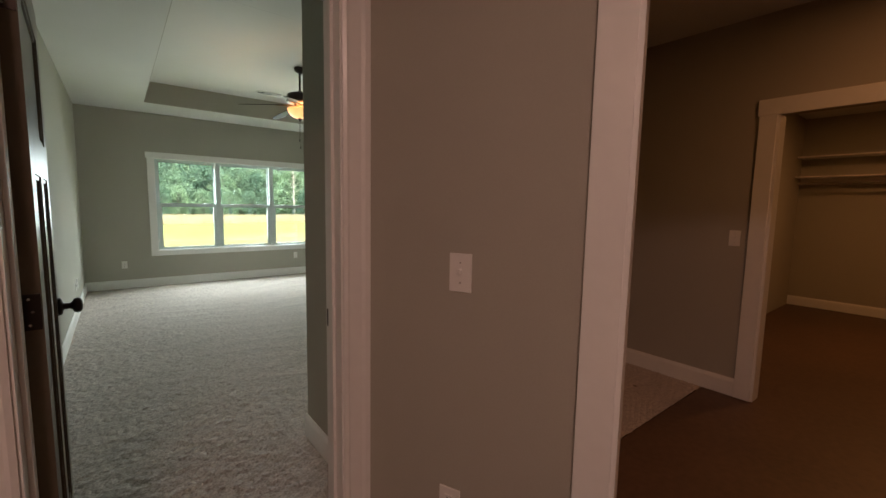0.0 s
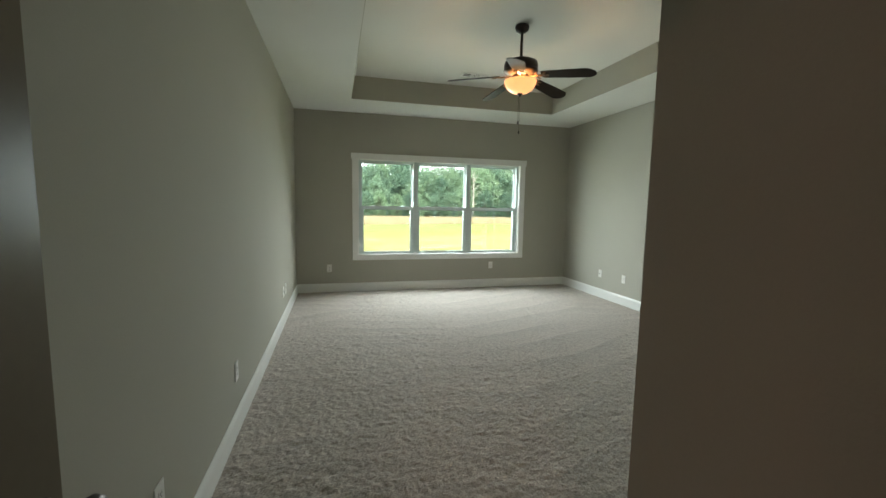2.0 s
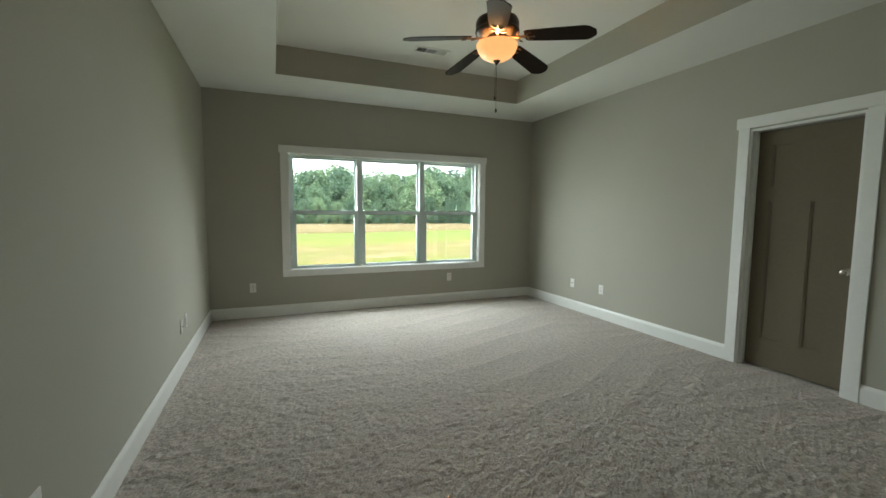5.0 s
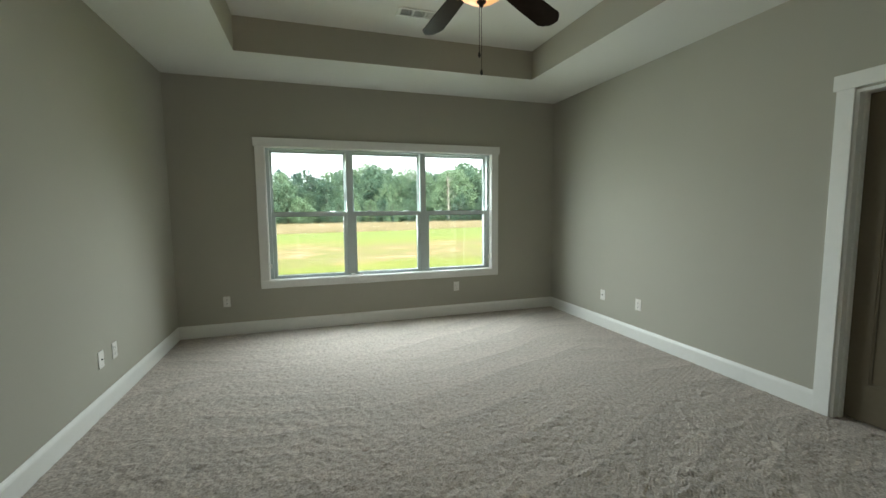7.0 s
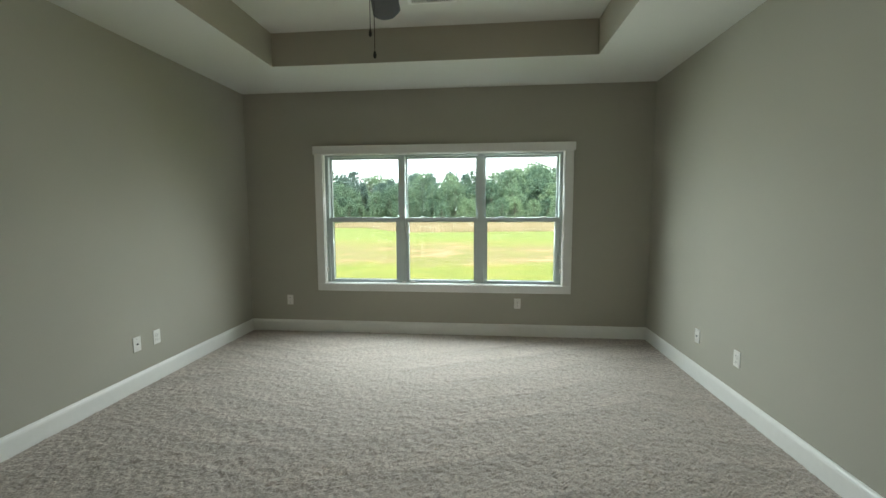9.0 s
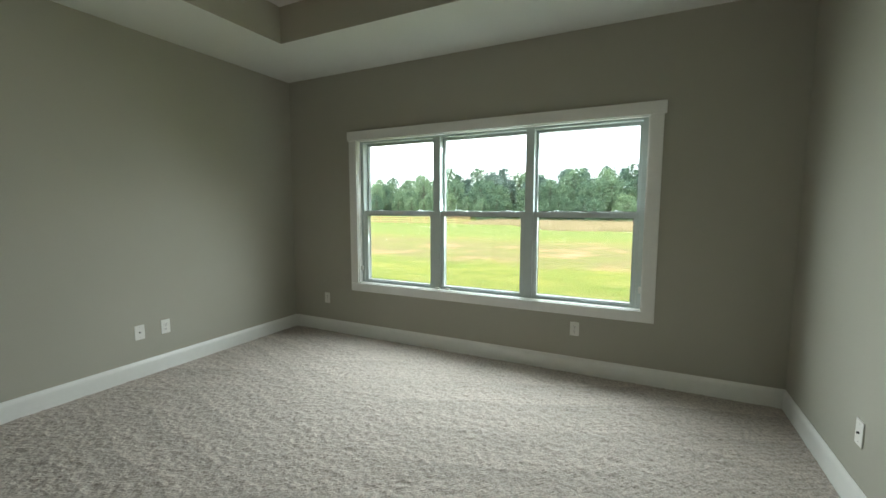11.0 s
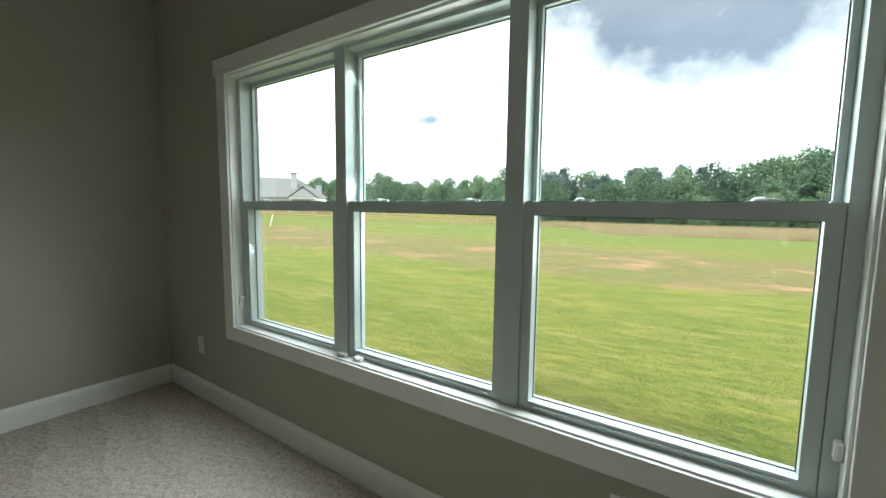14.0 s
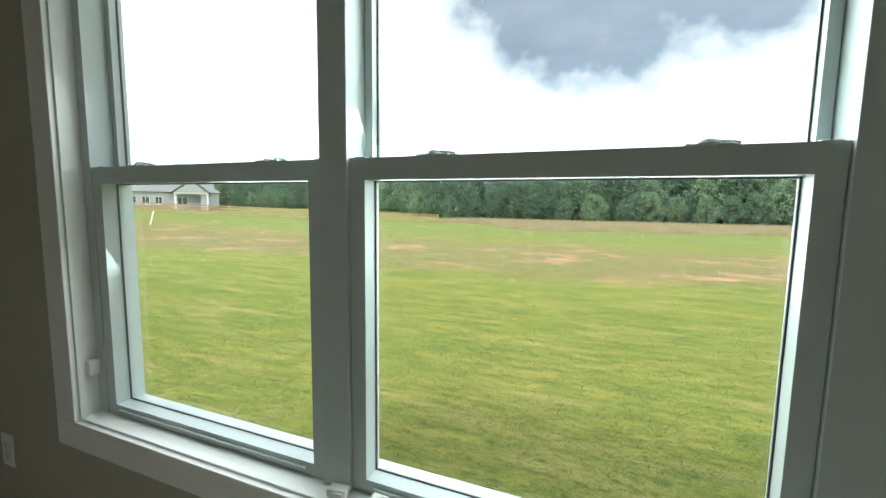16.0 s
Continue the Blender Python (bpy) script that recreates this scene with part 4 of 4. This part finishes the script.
r = random.Random(21)
for row, (d0, n, f) in enumerate(((86, 54, 0.45), (91, 52, 0.76), (97, 54, 0.96), (105, 56, 1.06))):
    for i in range(n):
        hd = -52 + 108 * (i + r.uniform(0.1, 0.9)) / n
        h = tree_height(hd) * f * r.uniform(0.82, 1.14)
        far = 1.22 if hd < -26 else 1.0
        kind = r.choice((0, 1, 2)) if row <= 1 or hd > 2 or hd < -26 or r.random() < 0.3 else r.choice((3, 4))
        put_tree(kind, hd, (d0 + r.uniform(-3, 3)) * far, h * far ** 0.5, r)


def far_woods():
    """The depth of the wood behind its edge: loose leaf masses, uneven at the top."""
    q = random.Random(77)
    verts, faces = [], []
    for _ in range(52000):
        hd = q.uniform(-56, 60)
        far = 1.22 if hd < -26 else 1.0
        d = q.uniform(104, 122) * far
        x, y = EYE_X + d * math.sin(radians(hd)), EYE_Y + d * math.cos(radians(hd))
        top = tree_height(hd) * far ** 0.5 * (0.80 + 0.22 * noise.noise((hd * 0.55, d * 0.05, 2)))
        p = Vector((x, y, ground_z(x, y) + top * q.random() ** 0.8))
        u = Vector((q.gauss(0, 1), q.gauss(0, 1), q.gauss(0, 0.6))).normalized()
        w = u.cross(Vector((q.gauss(0, 1), q.gauss(0, 1), q.gauss(0, 1)))).normalized()
        z = q.uniform(0.22, 0.5)
        k = len(verts)
        verts += [tuple(p - u * z), tuple(p + w * z * 0.7), tuple(p + u * z), tuple(p - w * z * 0.6 + u * z * 0.2)]
        faces.append((k, k + 1, k + 2, k + 3))
    me = bpy.data.meshes.new("far_woods")
    me.from_pydata(verts, [], faces)
    me.materials.append(NEEDLE)
    tagged(new("far_woods", me), "dense dark green woods behind the field's edge", "woods", kind="stuff")


far_woods()
for p in protos:
    if "used" in p:
        del p["used"]


def house():
    """The neighbouring single-storey house; local x runs along its front, y to the back."""
    ob = base("neighbour_house", pose(-63, 61.7, ground_z(-63, 61.7) - 0.1, 0, 0, 50.5), "pale single-storey house with grey shingle roof beyond the fence", "house")
    L, W, H, R = 24.0, 11.0, 3.1, 7.2
    part("wall", boxes((-L, 0, 0, W, 0, H)), SIDING, ob)
    bm = bmesh.new()
    e = 0.5
    c = [bm.verts.new(p) for p in ((-L - e, -e, H), (e, -e, H), (e, W + e, H), (-L - e, W + e, H), (-L + 5, W / 2, R), (-5.5, W / 2, R))]
    for f in ((0, 1, 5, 4), (1, 2, 5), (2, 3, 4, 5), (3, 0, 4), (0, 3, 2, 1)):
        bm.faces.new([c[k] for k in f])
    roof = part("roof", bm, ROOF, ob)
    for x, top in ((-6.0, R + 0.7), (-1.3, R - 1.5)):
        ch = part("chimney", boxes((x - 0.55, x + 0.55, W / 2 - 3.3, W / 2 - 2.3, H, top)), SIDING, ob)
        part("chimney_cap", boxes((x - 0.68, x + 0.68, W / 2 - 3.43, W / 2 - 2.17, top, top + 0.18)), ROOF, ch)
    bm = bmesh.new()
    gx0, gx1, gy, gz = -6.6, -1.6, -2.6, 5.2
    v = [bm.verts.new(p) for p in ((gx0 - 0.3, gy - 0.2, H), (gx1 + 0.3, gy - 0.2, H), ((gx0 + gx1) / 2, gy - 0.2, gz), (gx0 - 0.3, 3.0, H), (gx1 + 0.3, 3.0, H), ((gx0 + gx1) / 2, 3.0, gz))]
    for f in ((0, 2, 5, 3), (1, 4, 5, 2), (0, 3, 4, 1)):
        bm.faces.new([v[k] for k in f])
    porch = part("porch_roof", bm, ROOF, ob)
    bm = bmesh.new()
    a = [bm.verts.new(p) for p in ((gx0, gy, H), (gx1, gy, H), ((gx0 + gx1) / 2, gy, gz - 0.25), (gx0, gy + 0.15, H), (gx1, gy + 0.15, H), ((gx0 + gx1) / 2, gy + 0.15, gz - 0.25))]
    for f in ((0, 1, 2), (3, 5, 4), (0, 3, 4, 1), (1, 4, 5, 2), (2, 5, 3, 0)):
        bm.faces.new([a[k] for k in f])
    part("gable", bm, SIDING, ob)
    part("beam", boxes((gx0, gx1, gy, gy + 0.25, H - 0.3, H)), TRIM, ob)
    for x in (gx0 + 0.15, gx1 - 0.15, -16.0, -19.5):
        part("post", boxes((x - 0.14, x + 0.14, gy + 0.02, gy + 0.3, 0, H - 0.3)), TRIM, ob)
    part("porch_wall", boxes((-2.8, gx1, gy + 0.4, -0.02, 0, H - 0.3)), SIDING, ob)
    part("stone_skirt", boxes((-L, -7.5, -0.12, -0.01, 0, 0.9), (-2.6, 0, -0.12, -0.01, 0, 0.9)), STONE, ob)
    for x, w in ((-5.6, 1.6), (-9.0, 1.1), (-10.8, 1.1), (-12.6, 1.1), (-16.8, 1.4), (-20.5, 1.4)):
        wd = part("window", boxes((x - w / 2, x + w / 2, -0.05, -0.012, 0.95, 2.35)), TRIM, ob)
        part("glass", boxes((x - w / 2 + 0.09, x - 0.04, -0.07, -0.051, 1.05, 2.25), (x + 0.04, x + w / 2 - 0.09, -0.07, -0.051, 1.05, 2.25)), FARGLASS, wd)


house()


def fence():
    """Four-rail board fence across the slope."""
    ob = base("fence", None, "raw wooden four-rail board fence across the field", "fence")
    a, b = Vector((-70.0, 25.7)), Vector((-22.4, 66.7))
    n = 26
    pts = [a.lerp(b, k / n) for k in range(n + 1)]
    ang = math.degrees(math.atan2(b.y - a.y, b.x - a.x))
    for p in pts:
        part("post", boxes((-0.06, 0.06, -0.06, 0.06, -0.2, 1.32), m=pose(p.x, p.y, ground_z(p.x, p.y), 0, 0, ang)), FENCEWOOD, ob)
    for p, q in zip(pts, pts[1:]):
        zp, zq = ground_z(p.x, p.y), ground_z(q.x, q.y)
        ln = (q - p).length
        slope = math.degrees(math.atan2(zq - zp, ln))
        for h in (0.22, 0.54, 0.86, 1.18):
            part("board", boxes((0, ln, -0.09, -0.06, h - 0.07, h + 0.07), m=pose(p.x, p.y, zp, 0, 0, ang) @ pose(0, 0, 0, 0, -slope, 0)), FENCEWOOD, ob)


fence()
pipe = base("marker_pipe", pose(-31.5, 29.3, ground_z(-31.5, 29.3), 0, 16, 30), "leaning white plastic pipe stuck in the lawn", "pipe")
part("tube", lathe([(0, -0.2), (0.05, -0.2), (0.05, 1.15), (0.042, 1.15), (0.042, 1.1), (0, 1.1)], 12), TRIM, pipe)
part("collar", lathe([(0.05, 0.55), (0.065, 0.55), (0.065, 0.63), (0.05, 0.63)], 12), TRIM, pipe)

PALEBARK = material("pale_bark", (0.36, 0.33, 0.28), 0.9, grain=9, bump=0.4, vary=0.2)
cyp = make_tree("cypress", 10, 31, "small pointed evergreen sapling in the tall grass")
cyp.name = "evergreen_sapling"
first = True
for hd, d, h in ((8.2, 82, 1.7), (10.4, 81, 1.6), (12.8, 82, 2.0), (15.6, 80, 1.8), (18.4, 81, 1.7), (21.5, 80, 1.8), (5.8, 83, 1.5), (-5.0, 84, 1.4), (-9.0, 84, 1.5), (-13.0, 85, 1.3)):
    x, y = EYE_X + d * math.sin(radians(hd)), EYE_Y + d * math.cos(radians(hd))
    m = pose(x, y, ground_z(x, y) + 0.25, 0, 0, hd * 40) @ Matrix.Diagonal((h / 10, h / 10, h / 10, 1))
    t_ob = cyp if first else copy_thing(cyp, m)
    t_ob.matrix_basis = m
    first = False
dead = tree_mesh("bare", 11.0, 44)[0]
dx, dy = EYE_X + 83 * math.sin(radians(18.5)), EYE_Y + 83 * math.cos(radians(18.5))
bare = base("bare_tree", pose(dx, dy, ground_z(dx, dy)), "pale bare dead tree before the woods", "tree")
part("trunk", dead, PALEBARK, bare)
